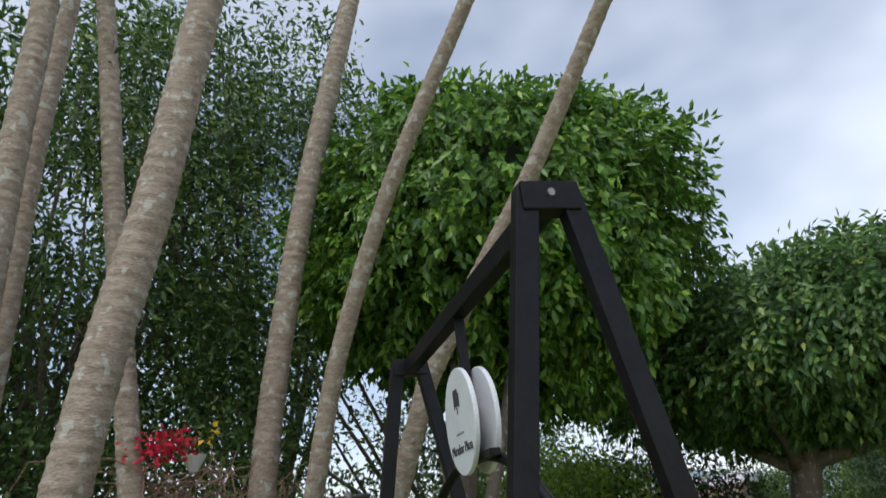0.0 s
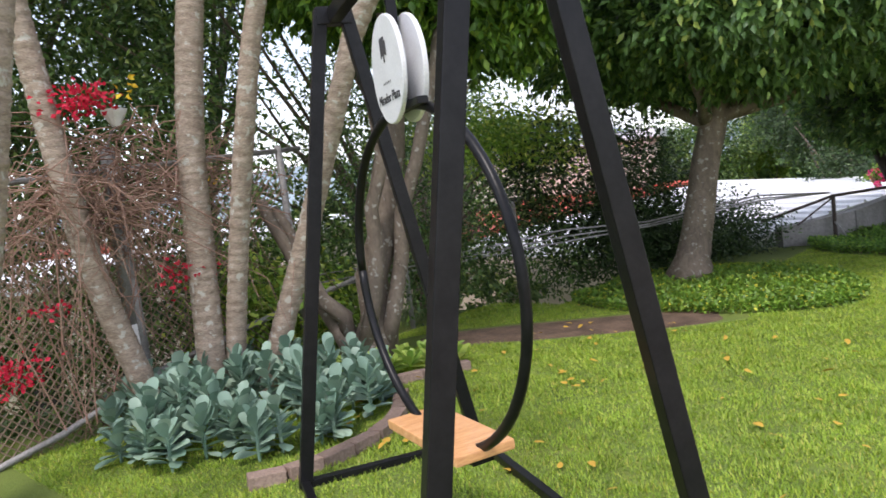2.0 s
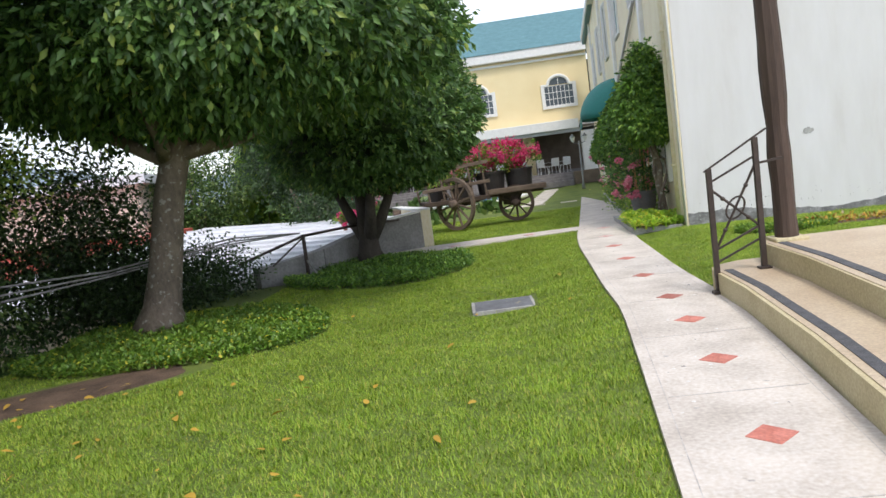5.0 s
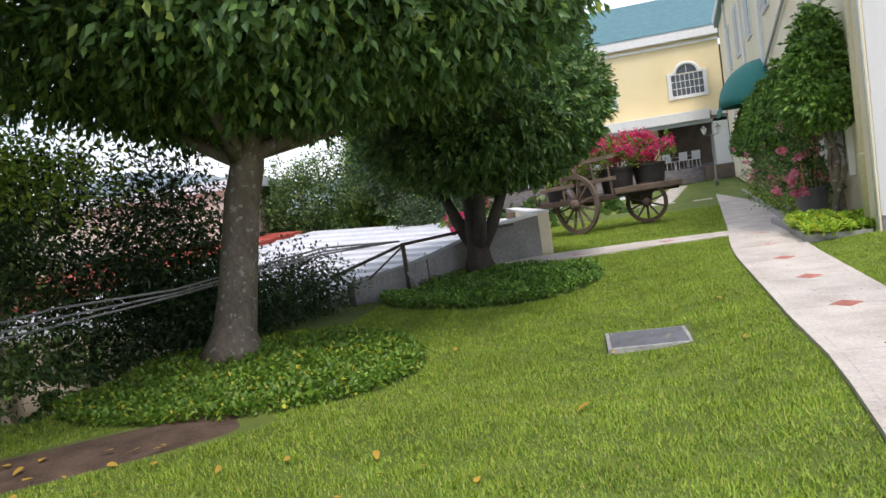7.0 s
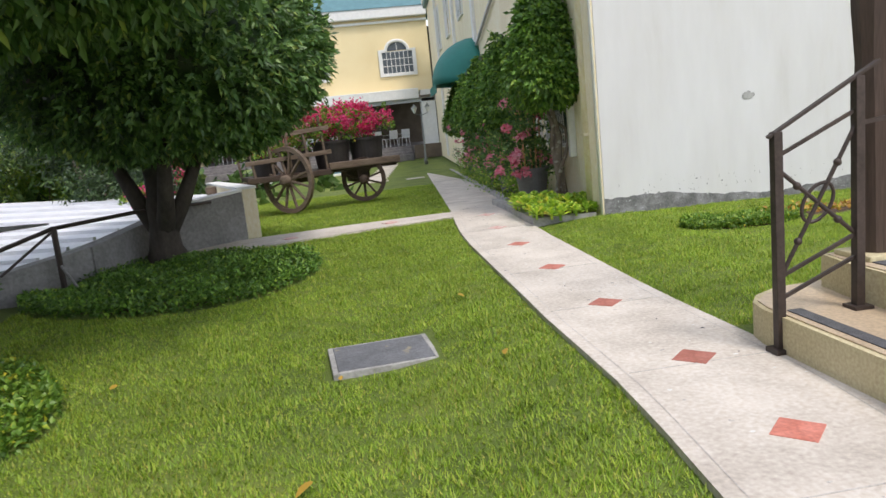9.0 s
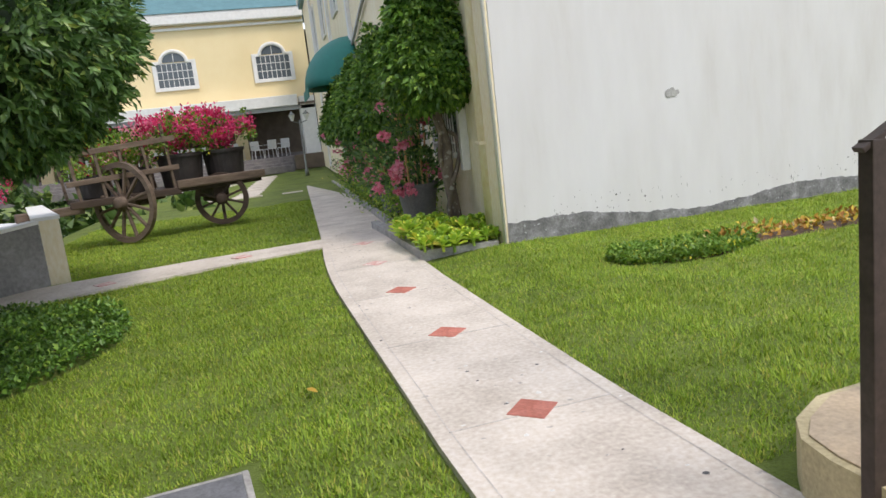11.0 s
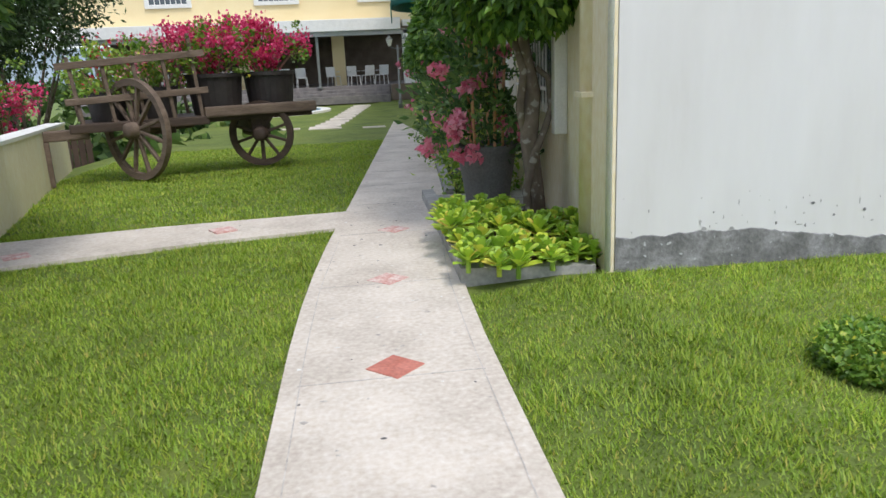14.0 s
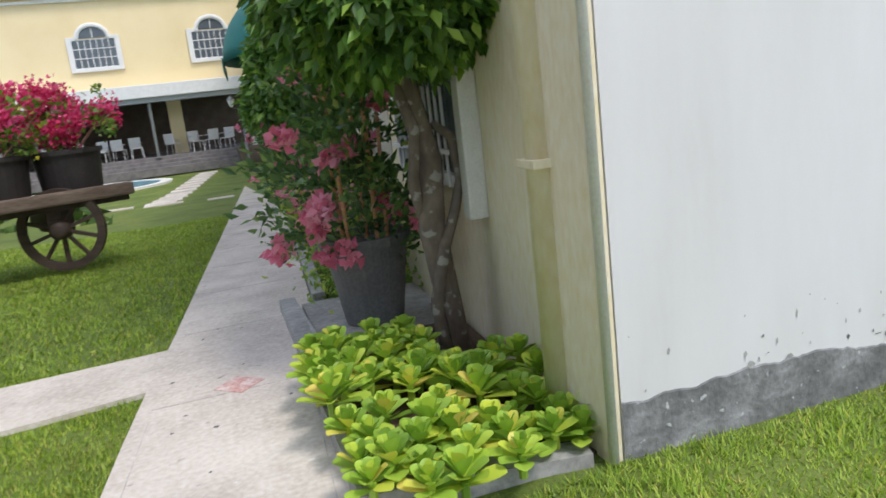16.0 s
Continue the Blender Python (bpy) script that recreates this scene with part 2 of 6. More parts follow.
M_LEAF_BALL = leafy("fig_leaf", ((0.0, (0.061, 0.145, 0.024)), (0.5, (0.123, 0.255, 0.040)), (0.85, (0.210, 0.391, 0.056)), (1.0, (0.385, 0.544, 0.080))))
M_LEAF_DOME = leafy("laurel_leaf", ((0.0, (0.053, 0.117, 0.038)), (0.5, (0.106, 0.215, 0.058)), (0.9, (0.190, 0.332, 0.086)), (1.0, (0.420, 0.508, 0.115))))
# Also colours the solid crown cores that stand in for shaded insides.
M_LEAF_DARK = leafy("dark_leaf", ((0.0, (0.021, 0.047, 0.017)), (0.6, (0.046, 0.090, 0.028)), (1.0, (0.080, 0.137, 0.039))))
M_LEAF_WOOD = leafy("wood_leaf", ((0.0, (0.035, 0.076, 0.022)), (0.5, (0.088, 0.170, 0.040)), (0.85, (0.158, 0.255, 0.064)), (1.0, (0.298, 0.374, 0.096))))
M_LEAF_LIME = leafy("lime_leaf", ((0.0, (0.150, 0.290, 0.039)), (0.6, (0.285, 0.464, 0.065)), (1.0, (0.540, 0.609, 0.104))))
M_LEAF_COVER = leafy("cover_leaf", ((0.0, (0.086, 0.183, 0.023)), (0.6, (0.172, 0.319, 0.039)), (0.93, (0.293, 0.426, 0.058)), (1.0, (0.724, 0.639, 0.065))))
M_LEAF_BLUE = leafy("bluegreen_leaf", ((0.0, (0.156, 0.263, 0.192)), (0.6, (0.247, 0.375, 0.288)), (1.0, (0.377, 0.500, 0.384))), rough=0.6, through_light=0.15, single=True)
M_LEAF_SUCC = leafy("succulent_leaf", ((0.0, (0.234, 0.403, 0.047)), (0.6, (0.432, 0.628, 0.079)), (0.92, (0.684, 0.777, 0.092)), (1.0, (0.850, 0.688, 0.158))), rough=0.45, through_light=0.25, single=True)
M_LEAF_PALE = leafy("pale_leaf", ((0.0, (0.2, 0.36, 0.06)), (1.0, (0.42, 0.52, 0.12))), single=True)
M_PETAL_MAG = leafy("magenta_petal", ((0.0, (0.58, 0.03, 0.13)), (0.5, (0.80, 0.06, 0.20)), (1.0, (0.85, 0.16, 0.38))), rough=0.7)
M_PETAL_PINK = leafy("pink_petal", ((0.0, (0.74, 0.17, 0.27)), (0.6, (0.84, 0.30, 0.40)), (1.0, (0.88, 0.48, 0.55))), rough=0.7)
M_PETAL_RED = leafy("red_petal", ((0.0, (0.50, 0.01, 0.035)), (1.0, (0.74, 0.03, 0.08))), rough=0.7)
M_PETAL_YEL = leafy("yellow_petal", ((0.0, (0.72, 0.42, 0.02)), (1.0, (0.82, 0.6, 0.04))), rough=0.7)
M_FALLEN = leafy("fallen_leaf", ((0.0, (0.30, 0.13, 0.03)), (0.5, (0.50, 0.28, 0.04)), (0.8, (0.62, 0.45, 0.05)), (1.0, (0.55, 0.5, 0.32))), rough=0.7, through_light=0.1)


# ---------------------------------------------------------------- builders
def part(name, bm, material, parent=None, label="", smooth=False):
    """Links a bmesh as one mesh object, under a parent if given."""
    me = bpy.data.meshes.new(name)
    bm.to_mesh(me)
    bm.free()
    me.materials.append(material)
    if smooth:
        me.polygons.foreach_set("use_smooth", [True] * len(me.polygons))
    ob = new(name, me)
    ob.parent = parent
    if label:
        ob["label"] = label
    return ob


def soup(name, verts, tris, material, parent=None, label="", smooth=False):
    """Links triangles given as arrays as one mesh object."""
    me = bpy.data.meshes.new(name)
    verts, tris = np.asarray(verts, np.float32), np.asarray(tris, np.int32)
    k = tris.shape[1]
    me.vertices.add(len(verts))
    me.vertices.foreach_set("co", verts.ravel())
    me.loops.add(tris.size)
    me.loops.foreach_set("vertex_index", tris.ravel())
    me.polygons.add(len(tris))
    me.polygons.foreach_set("loop_start", np.arange(0, tris.size, k, dtype=np.int32))
    me.polygons.foreach_set("loop_total", np.full(len(tris), k, np.int32))
    if smooth:
        me.polygons.foreach_set("use_smooth", np.ones(len(tris), bool))
    me.update(calc_edges=True)
    me.materials.append(material)
    ob = new(name, me)
    ob.parent = parent
    if label:
        ob["label"] = label
    return ob


def thing(name, x, y, z, rz=0, label="", category="", group="", kind=""):
    ob = new(name)
    ob.matrix_basis = pose(x, y, z, 0, 0, rz)
    return tagged(ob, label, category, group, kind)


def box(bm, lo, hi, bevel=0.0, m=None):
    """A box from corner lo to corner hi, its edges rounded by bevel."""
    lo, hi = Vector(lo), Vector(hi)
    mm = Matrix.Translation((lo + hi) / 2) @ Matrix.Diagonal((*(hi - lo), 1))
    made = bmesh.ops.create_cube(bm, size=1, matrix=(m @ mm) if m else mm)["verts"]
    if bevel:
        edges = {e for v in made for e in v.link_edges}
        bmesh.ops.bevel(bm, geom=list(edges), offset=bevel, segments=2, profile=0.6, affect="EDGES")
    return bm


def boxed(lo, hi, bevel=0.0, m=None):
    return box(bmesh.new(), lo, hi, bevel, m)


def tube(bm, pts, radii, sides=8, cap=True):
    """A tube through points, with a radius at each."""
    pts = [Vector(p) for p in pts]
    rings, side = [], None
    for i, p in enumerate(pts):
        d = (pts[min(i + 1, len(pts) - 1)] - pts[max(i - 1, 0)]).normalized()
        if side is None:
            side = d.cross(Vector((0.31, 0.95, 0.1)) if abs(d.z) > 0.7 else Vector((0, 0, 1))).normalized()
        side = (side - d * side.dot(d)).normalized()
        up = d.cross(side)
        r = radii[i] if hasattr(radii, "__len__") else radii
        rings.append([bm.verts.new(p + (side * math.cos(a) + up * math.sin(a)) * r) for a in (2 * math.pi * k / sides for k in range(sides))])
    for a, b in zip(rings, rings[1:]):
        for k in range(sides):
            bm.faces.new((a[k], a[(k + 1) % sides], b[(k + 1) % sides], b[k]))
    if cap:
        bm.faces.new(rings[0][::-1])
        bm.faces.new(rings[-1])
    return bm


def tubed(pts, radii, sides=8):
    return tube(bmesh.new(), pts, radii, sides)


def bar(bm, a, b, w, h, bevel=0.0, turn=0.0):
    """A square bar from a to b, w wide and h deep."""
    a, b = Vector(a), Vector(b)
    q = (b - a).to_track_quat("Z", "Y").to_matrix().to_4x4()
    return box(bm, (-w / 2, -h / 2, 0), (w / 2, h / 2, (b - a).length), bevel, Matrix.Translation(a) @ q @ pose(0, 0, 0, 0, 0, turn))


def barred(a, b, w, h, bevel=0.0, turn=0.0):
    return bar(bmesh.new(), a, b, w, h, bevel, turn)


def turned(profile, sides=24):
    """A body of revolution from (radius, height) pairs."""
    bm = bmesh.new()
    rings = [[bm.verts.new((r * math.cos(2 * math.pi * k / sides), r * math.sin(2 * math.pi * k / sides), z)) for k in range(sides)] for r, z in profile]
    for a, b in zip(rings, rings[1:]):
        for k in range(sides):
            bm.faces.new((a[k], a[(k + 1) % sides], b[(k + 1) % sides], b[k]))
    bm.faces.new(rings[0][::-1])
    bm.faces.new(rings[-1])
    return bm


def unit(v):
    return v / np.maximum(np.linalg.norm(v, axis=1, keepdims=True), 1e-6)


def leaf_soup(P, axis, length, width, fold=0.25, spread=0.35, rng=RNG, face=None):
    """Folded leaf blades, one at each place P, pointing along axis."""
    n = len(P)
    d = unit(axis + rng.normal(0, spread, (n, 3)))
    other = rng.normal(0, 1, (n, 3)) if face is None else face + rng.normal(0, 0.35, (n, 3))
    s = unit(np.cross(d, other))
    up = np.cross(s, d)
    L = (length * rng.uniform(0.65, 1.2, n))[:, None]
    W = (width * rng.uniform(0.7, 1.2, n))[:, None]
    mid = P + d * L * 0.45
    V = np.empty((n, 4, 3))
    V[:, 0] = P
    V[:, 1] = mid + s * W / 2 + up * W * fold
    V[:, 2] = P + d * L - up * W * fold * 0.6
    V[:, 3] = mid - s * W / 2 + up * W * fold
    base = np.arange(n)[:, None] * 4
    T = np.concatenate([base + [0, 1, 2], base + [0, 2, 3]], axis=1).reshape(-1, 3)
    return V.reshape(-1, 3), T


def round_leaf_soup(P, axis, length, width, face, spread=0.25, rng=RNG, cup=0.18):
    """Rounded, cupped leaves of six triangles each."""
    n = len(P)
    d = unit(axis + rng.normal(0, spread, (n, 3)))
    s = unit(np.cross(d, face + rng.normal(0, 0.25, (n, 3))))
    up = np.cross(s, d)
    L = (length * rng.uniform(0.7, 1.15, n))[:, None]
    W = (width * rng.uniform(0.75, 1.15, n))[:, None]
    V = np.empty((n, 8, 3))
    for k, (a, w, c) in enumerate(((0, 0.10, 0), (0.45, 0.45, 1), (0.8, 0.46, 1.1), (1.0, 0.16, 0.7), (1.0, -0.16, 0.7), (0.8, -0.46, 1.1), (0.45, -0.45, 1), (0, -0.10, 0))):
        V[:, k] = P + d * L * a + s * W * w + up * W * cup * c
    base = np.arange(n)[:, None] * 8
    T = np.concatenate([base + t for t in ([0, 1, 6, 7], [1, 2, 5, 6], [2, 3, 4, 5])], axis=1).reshape(-1, 4)
    return V.reshape(-1, 3), T


def lumps(D, k, amp, seed):
    """Smooth bumps over directions D."""
    r = np.random.default_rng(seed)
    out = np.zeros(len(D))
    for _ in range(14):
        c = r.normal(0, 1, 3)
        out += r.uniform(-1, 1) * np.sin(D @ (c / np.linalg.norm(c)) * k * r.uniform(0.6, 1.6) + r.uniform(0, 6.28))
    return out / 14 ** 0.5 * amp


def ball_points(n, radii, seed, depth=0.25, amp=0.07, k=5.0, squash=None):
    r = np.random.default_rng(seed)
    D = unit(r.normal(0, 1, (n, 3)))
    f = 1 + lumps(D, k, amp, seed + 1) + lumps(D, k * 3, amp * 0.45, seed + 2)
    R = f * (1 - depth * r.uniform(0, 1, n) ** 1.7)
    if squash:
        R = R * squash(D)
    P = D * R[:, None] * np.array(radii)
    return P, unit(D / np.array(radii))


def core_mesh(radii, seed, amp=0.07, k=5.0, scale=0.8, squash=None):
    bm = bmesh.new()
    bmesh.ops.create_icosphere(bm, subdivisions=4, radius=1)
    D = np.array([v.co[:] for v in bm.verts])
    D = unit(D)
    f = (1 + lumps(D, k, amp, seed + 1)) * scale
    if squash:
        f = f * squash(D)
    for v, d, q in zip(bm.verts, D, f):
        v.co = d * q * np.array(radii)
    return bm


def sprays(C, N, n_each, reach, length, width, droop, seed, loose=0.5):
    """Leafy twigs: at each place C a twig grows outwards, with leaves along both its sides."""
    r = np.random.default_rng(seed)
    A = unit(N + np.array([0, 0, -droop]) + r.normal(0, loose, C.shape))
    side = unit(np.cross(A, N + r.normal(0, 0.4, C.shape)))
    step = np.tile(np.linspace(0.05, 1.0, n_each), len(C))[:, None]
    flip = np.tile(np.where(np.arange(n_each) % 2, 1.0, -1.0), len(C))[:, None]
    A_, S_, N_ = np.repeat(A, n_each, 0), np.repeat(side, n_each, 0), np.repeat(N, n_each, 0)
    size = np.repeat(r.uniform(0.75, 1.25, len(C)), n_each)[:, None]
    P = np.repeat(C, n_each, 0) + A_ * step * reach * size + r.normal(0, reach * 0.12, (len(C) * n_each, 3))
    axis = A_ * 0.75 + S_ * flip * 0.8 * (1.15 - step) + np.array([0, 0, -0.25])
    return leaf_soup(P, axis, length, width, rng=r, spread=0.3, face=N_)


def crown(parent, centre, radii, n, length, width, material, seed, depth=0.25, amp=0.07, k=5.0, squash=None, droop=0.5, core=0.82, label="", reach=0.22):
    P, N = ball_points(n // 11, radii, seed, depth, amp, k, squash)
    V, T = sprays(P, N, 11, reach, length, width, droop, seed + 9)
    ob = soup("crown", V, T, material, parent, label)
    ob.location = centre
    ob["kind"] = "stuff"
    # Solid dark core in place of inner leaves; its colour holds their shade.
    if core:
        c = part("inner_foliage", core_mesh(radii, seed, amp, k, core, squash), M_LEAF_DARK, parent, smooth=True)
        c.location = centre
    return ob


def cone_width(u):
    """Half-width of a clipped cone at height u of 0 to 1."""
    return np.minimum(1.0, (np.clip(u, 0, 1) / 0.10 + 0.03) ** 0.5) * (1.0 - np.clip(u, 0, 1)) ** 0.78


def cone_crown(parent, centre, r, height, n, length, width, material, seed):
    q = np.random.default_rng(seed)
    m = n // 9
    u = 1 - np.sqrt(q.uniform(0, 1, m))
    a = q.uniform(0, 2 * math.pi, m)
    D = np.c_[np.cos(a), np.sin(a), u * 2 - 1]
    w = cone_width(u) * r * (1 + lumps(D, 6, 0.07, seed) + lumps(D, 16, 0.035, seed + 1)) * (1 - 0.22 * q.uniform(0, 1, m) ** 2)
    C = np.c_[np.cos(a) * w, np.sin(a) * w, u * height]
    N = unit(np.c_[np.cos(a), np.sin(a), np.where(u < 0.07, -0.8, r / height)])
    V, T = sprays(C, N, 9, 0.12, length, width, 0.7, seed + 5)
    ob = soup("crown", V, T, material, parent)
    ob.location = centre
    ob["kind"] = "stuff"
    # Solid dark filling of the cone, coloured like its shaded inside.
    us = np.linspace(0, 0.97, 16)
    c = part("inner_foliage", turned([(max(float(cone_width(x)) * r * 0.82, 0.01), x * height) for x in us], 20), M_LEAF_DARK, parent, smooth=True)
    c.location = centre


def smooth_step(a, b, x):
    t = min(max((x - a) / (b - a), 0.0), 1.0)
    return t * t * (3 - 2 * t)


def fall(y):
    """How far the garden drops towards the hall."""
    return -0.031 * max(0.0, min(y, 19.5) - 2.0)


def ground_z(x, y):
    """Height of the garden's ground."""
    if x > -1.4:
        z = 0.0 if x < -0.75 else min(0.11 * (x + 0.75), 0.06) - 0.012 * max(min(x, 5), 0)
        if y > 0.3 and x < 0.3:
            z = min(z, 0.0)
        z -= 0.02
    else:
        z = -0.03 - 0.17 * math.exp(-((x + 3.1) / 1.5) ** 2 - ((y + 3.6) / 2.6) ** 2) * smooth_step(-1.6, -2.7, x) 
        if x < -8.6:
            z -= 0.05 + 5.5 * smooth_step(-9.6, -24, x)
        if y > -0.4 and x < -5.2:
            z -= 3.0 * smooth_step(-5.6, -9, x)
        elif x < -7.4 and y > -5:
            z -= 1.5 * smooth_step(-7.4, -10, x)
    return z + fall(y)


def path_mid(y):
    """Middle line of the main path."""
    pts = ((-16, -2.25), (-9, -1.66), (-6.9, -1.47), (-5, -1.31), (-3.5, -1.325), (-2, -1.29), (-0.6, -1.255), (0.3, -1.21), (1.4, -1.10), (2.5, -0.965), (19.4, 0.74), (30, 1.8))
    for (a, xa), (b, xb) in zip(pts, pts[1:]):
        if y <= b:
            return xa + (xb - xa) * (y - a) / (b - a)
    return pts[-1][1]


# ---------------------------------------------------------------- ground and setting
xs = [-900, -300, -100, -50, -30, -24] + list(np.arange(-20, -9.5, 1.0)) + list(np.arange(-9.5, 6.01, 0.25)) + [8, 12, 20, 50, 150, 400, 900]
ys = [-900, -300, -100, -40, -24, -18] + list(np.arange(-16, 6, 0.3)) + list(np.arange(6, 36, 1.0)) + [40, 60, 120, 400, 900]
gv = [(x, y, ground_z(x, y)) for y in ys for x in xs]
gf = [(j * len(xs) + i, j * len(xs) + i + 1, (j + 1) * len(xs) + i + 1, (j + 1) * len(xs) + i) for j in range(len(ys) - 1) for i in range(len(xs) - 1)]
ground = soup("ground", gv, gf, M_TURF, smooth=True)
tagged(ground, "mown garden lawn that falls away to a slope", "ground", kind="structure")


def slab(name, outline, z0, z1, material, label, category="", kind="", bevel=0.0, parent=None):
    """A flat slab over a plan outline."""
    bm = bmesh.new()
    low = [bm.verts.new((x, y, z0 + fall(y))) for x, y in outline]
    top = [bm.verts.new((x, y, z1 + fall(y))) for x, y in outline]
    n = len(outline)
    bm.faces.new(top)
    bm.faces.new(low[::-1])
    for i in range(n):
        bm.faces.new((low[i], low[(i + 1) % n], top[(i + 1) % n], top[i]))
    bmesh.ops.recalc_face_normals(bm, faces=bm.faces)
    ob = part(name, bm, material, parent)
    if label:
        tagged(ob, label, category, kind=kind)
    return ob


def half_width(y):
    return 0.46 if y < -5 else 0.46 - 0.025 * min((y + 5) / 2, 1)


main_left = [(path_mid(y) - half_width(y), y) for y in np.arange(-15, 19.6, 0.6)]
main_right = [(path_mid(y) + half_width(y), y) for y in np.arange(-15, 19.6, 0.6)]
bm = bmesh.new()
rows_p = [[bm.verts.new((x, y, z + fall(y))) for (x, y), z in ((l, -0.12), (l, 0.0), (r, 0.0), (r, -0.12))] for l, r in zip(main_left, main_right)]
for p, q in zip(rows_p, rows_p[1:]):
    for k in range(3):
        bm.faces.new((p[k], p[k + 1], q[k + 1], q[k]))
bmesh.ops.recalc_face_normals(bm, faces=bm.faces)
pavement = tagged(part("pavement", bm, M_CONC), "pale worn concrete garden path with red diamond tiles", "path", kind="structure")
cross = slab("pavement", [(-1.35, 1.84), (-1.3, 2.54), (-2.9, 2.40), (-4.1, 2.16), (-5.4, 1.80), (-5.4, 0.86), (-4.0, 1.26), (-2.5, 1.66)], -0.12, -0.004, M_CONC, "pale concrete side path to the low wall", "path", "structure")


# ---------------------------------------------------------------- buildings
def wall_box(name, lo, hi, material, label, parent=None, m=None):
    ob = part(name, boxed(lo, hi, 0.0, m), material, parent)
    if not parent:
        tagged(ob, label, "wall", kind="structure")
    return ob


SIDE = pose(0.02, 0, 0, 0, 0, -4.6)
wall_south = wall_box("wall_south", (0.02, 0.0, -0.5), (14, 0.3, 7.4), M_WHITEWALL, "weathered white rendered wall with dark damp base")


def damp_band():
    """Uneven strip of damp, blackened plaster along the foot of the white wall."""
    bm = bmesh.new()
    r = random.Random(4)
    prev = None
    h = 0.0
    for i in range(401):
        x = 0.02 + i * 0.02
        h = h * 0.90 + r.uniform(-0.006, 0.006)
        zt = 0.25 - 0.055 * min(x, 1.9) + 0.035 * math.sin(x * 2.1 + 0.6) * min(x, 1) + h
        row = [bm.verts.new((x, -0.004, -0.3)), bm.verts.new((x, -0.005, zt - 0.012)), bm.verts.new((x, 0.01, zt))]
        if prev:
            for k in range(2):
                bm.faces.new((prev[k], row[k], row[k + 1], prev[k + 1]))
        prev = row
    ob = part("baseboard", bm, M_DAMP)
    tagged(ob, "blackened damp plaster along the wall's foot", "wall base", kind="structure")
    rows_ = random.Random(8)
    for i in range(110):
        x = rows_.uniform(0.05, 5.5)
        z = 0.22 + abs(rows_.gauss(0, 0.10))
        bm = bmesh.new()
        n = rows_.randint(5, 8)
        w, t = rows_.uniform(0.002, 0.006) * (1 + 2.5 * (i % 7 == 0)), rows_.uniform(0.002, 0.012) * (1 + 1.2 * (i % 5 == 0))
        bm.faces.new([bm.verts.new((x + w * math.cos(k * 6.283 / n) * rows_.uniform(0.6, 1.3), -0.003, z + t * math.sin(k * 6.283 / n) * rows_.uniform(0.6, 1.3))) for k in range(n)])
        tagged(part("plaster_chip", bm, M_STAIN if i % 3 else M_DAMP), "small dark chip in the white paint", "wall stain", "chips in the white wall", "structure")


damp_band()
bm = bmesh.new()
for cx, cz, rr in ((1.80, 1.24, 0.042), (1.855, 1.235, 0.035), (1.835, 1.265, 0.03), (1.89, 1.245, 0.024)):
    bmesh.ops.create_circle(bm, cap_ends=True, segments=11, radius=rr, matrix=Matrix.Translation((cx, -0.005 - cx * 0.0008, cz)) @ Matrix.Rotation(math.pi / 2, 4, "X"))
tagged(part("plaster_patch", bm, M_STAIN), "grey patch of missing paint on the white wall", "wall patch", kind="structure")

# cream side building along the path, slightly turned
wall_west = part("wall_west", boxed((0.0, 0.302, -0.4), (0.3, 30.2, 7.4), 0.0, SIDE), M_CREAM)
tagged(wall_west, "cream painted side wall of a two storey building", "wall", kind="structure")
wall_corner = part("trim", boxed((-0.03, 0.004, -0.3), (0.017, 0.302, 7.38), 0.004), M_CREAM)
tagged(wall_corner, "cream corner strip of the building", "trim", kind="structure")


def downpipe(y, r, z0, z1, clamps, label, material, out=0.07):
    e = thing("drain_pipe", 0, 0, 0, 0, label, "drain pipe")
    e.matrix_basis = SIDE
    part("pipe", tubed([(-out, y, z0), (-out, y, z1)], r, 14), material, e, smooth=True)
    for z in clamps:
        part("clamp", boxed((-out - r - 0.008, y - r - 0.02, z - 0.015), (0.0, y + r + 0.02, z + 0.015), 0.004), material, e)
    return e


downpipe(0.30, 0.055, -0.1, 7.2, (0.98, 3.0, 5.0), "cream painted drain pipe clamped to the side wall", M_CREAM)
e = thing("drain_pipe", -0.03, -0.02, 0, 0, "thin white plastic pipe up the building corner", "drain pipe")
part("pipe", tubed([(0, 0, 0.06), (0, 0, 7.2)], 0.016, 10), M_TRIM, e, smooth=True)


def barred_window(y0, y1, z0, z1):
    w = thing("window_1", 0, 0, 0, 0, "white framed window behind white vertical bars", "window", kind="structure")
    w.matrix_basis = SIDE
    part("pane", boxed((-0.004, y0, z0), (0.01, y1, z1)), M_GLASS, w)
    for a, b, c, d in ((y0 - 0.07, y0, z0 - 0.06, z1 + 0.07), (y1, y1 + 0.07, z0 - 0.06, z1 + 0.07), (y0, y1, z1, z1 + 0.07), (y0, y1, z0 - 0.06, z0)):
        part("window_frame", boxed((-0.05, a, c), (0.012, b, d), 0.008), M_TRIM, w)
    k = max(int((y1 - y0) / 0.11), 3)
    for i in range(1, k):
        y = y0 + (y1 - y0) * i / k
        part("window_bar", tubed([(-0.075, y, z0 - 0.05), (-0.075, y, z1 + 0.05)], 0.008, 6), M_TRIM, w)
    for z in (z0 + 0.12, (z0 + z1) / 2, z1 - 0.1):
        part("window_bar", boxed((-0.085, y0 - 0.05, z - 0.012), (-0.07, y1 + 0.05, z + 0.012)), M_TRIM, w)


barred_window(1.35, 2.7, 0.85, 2.2)
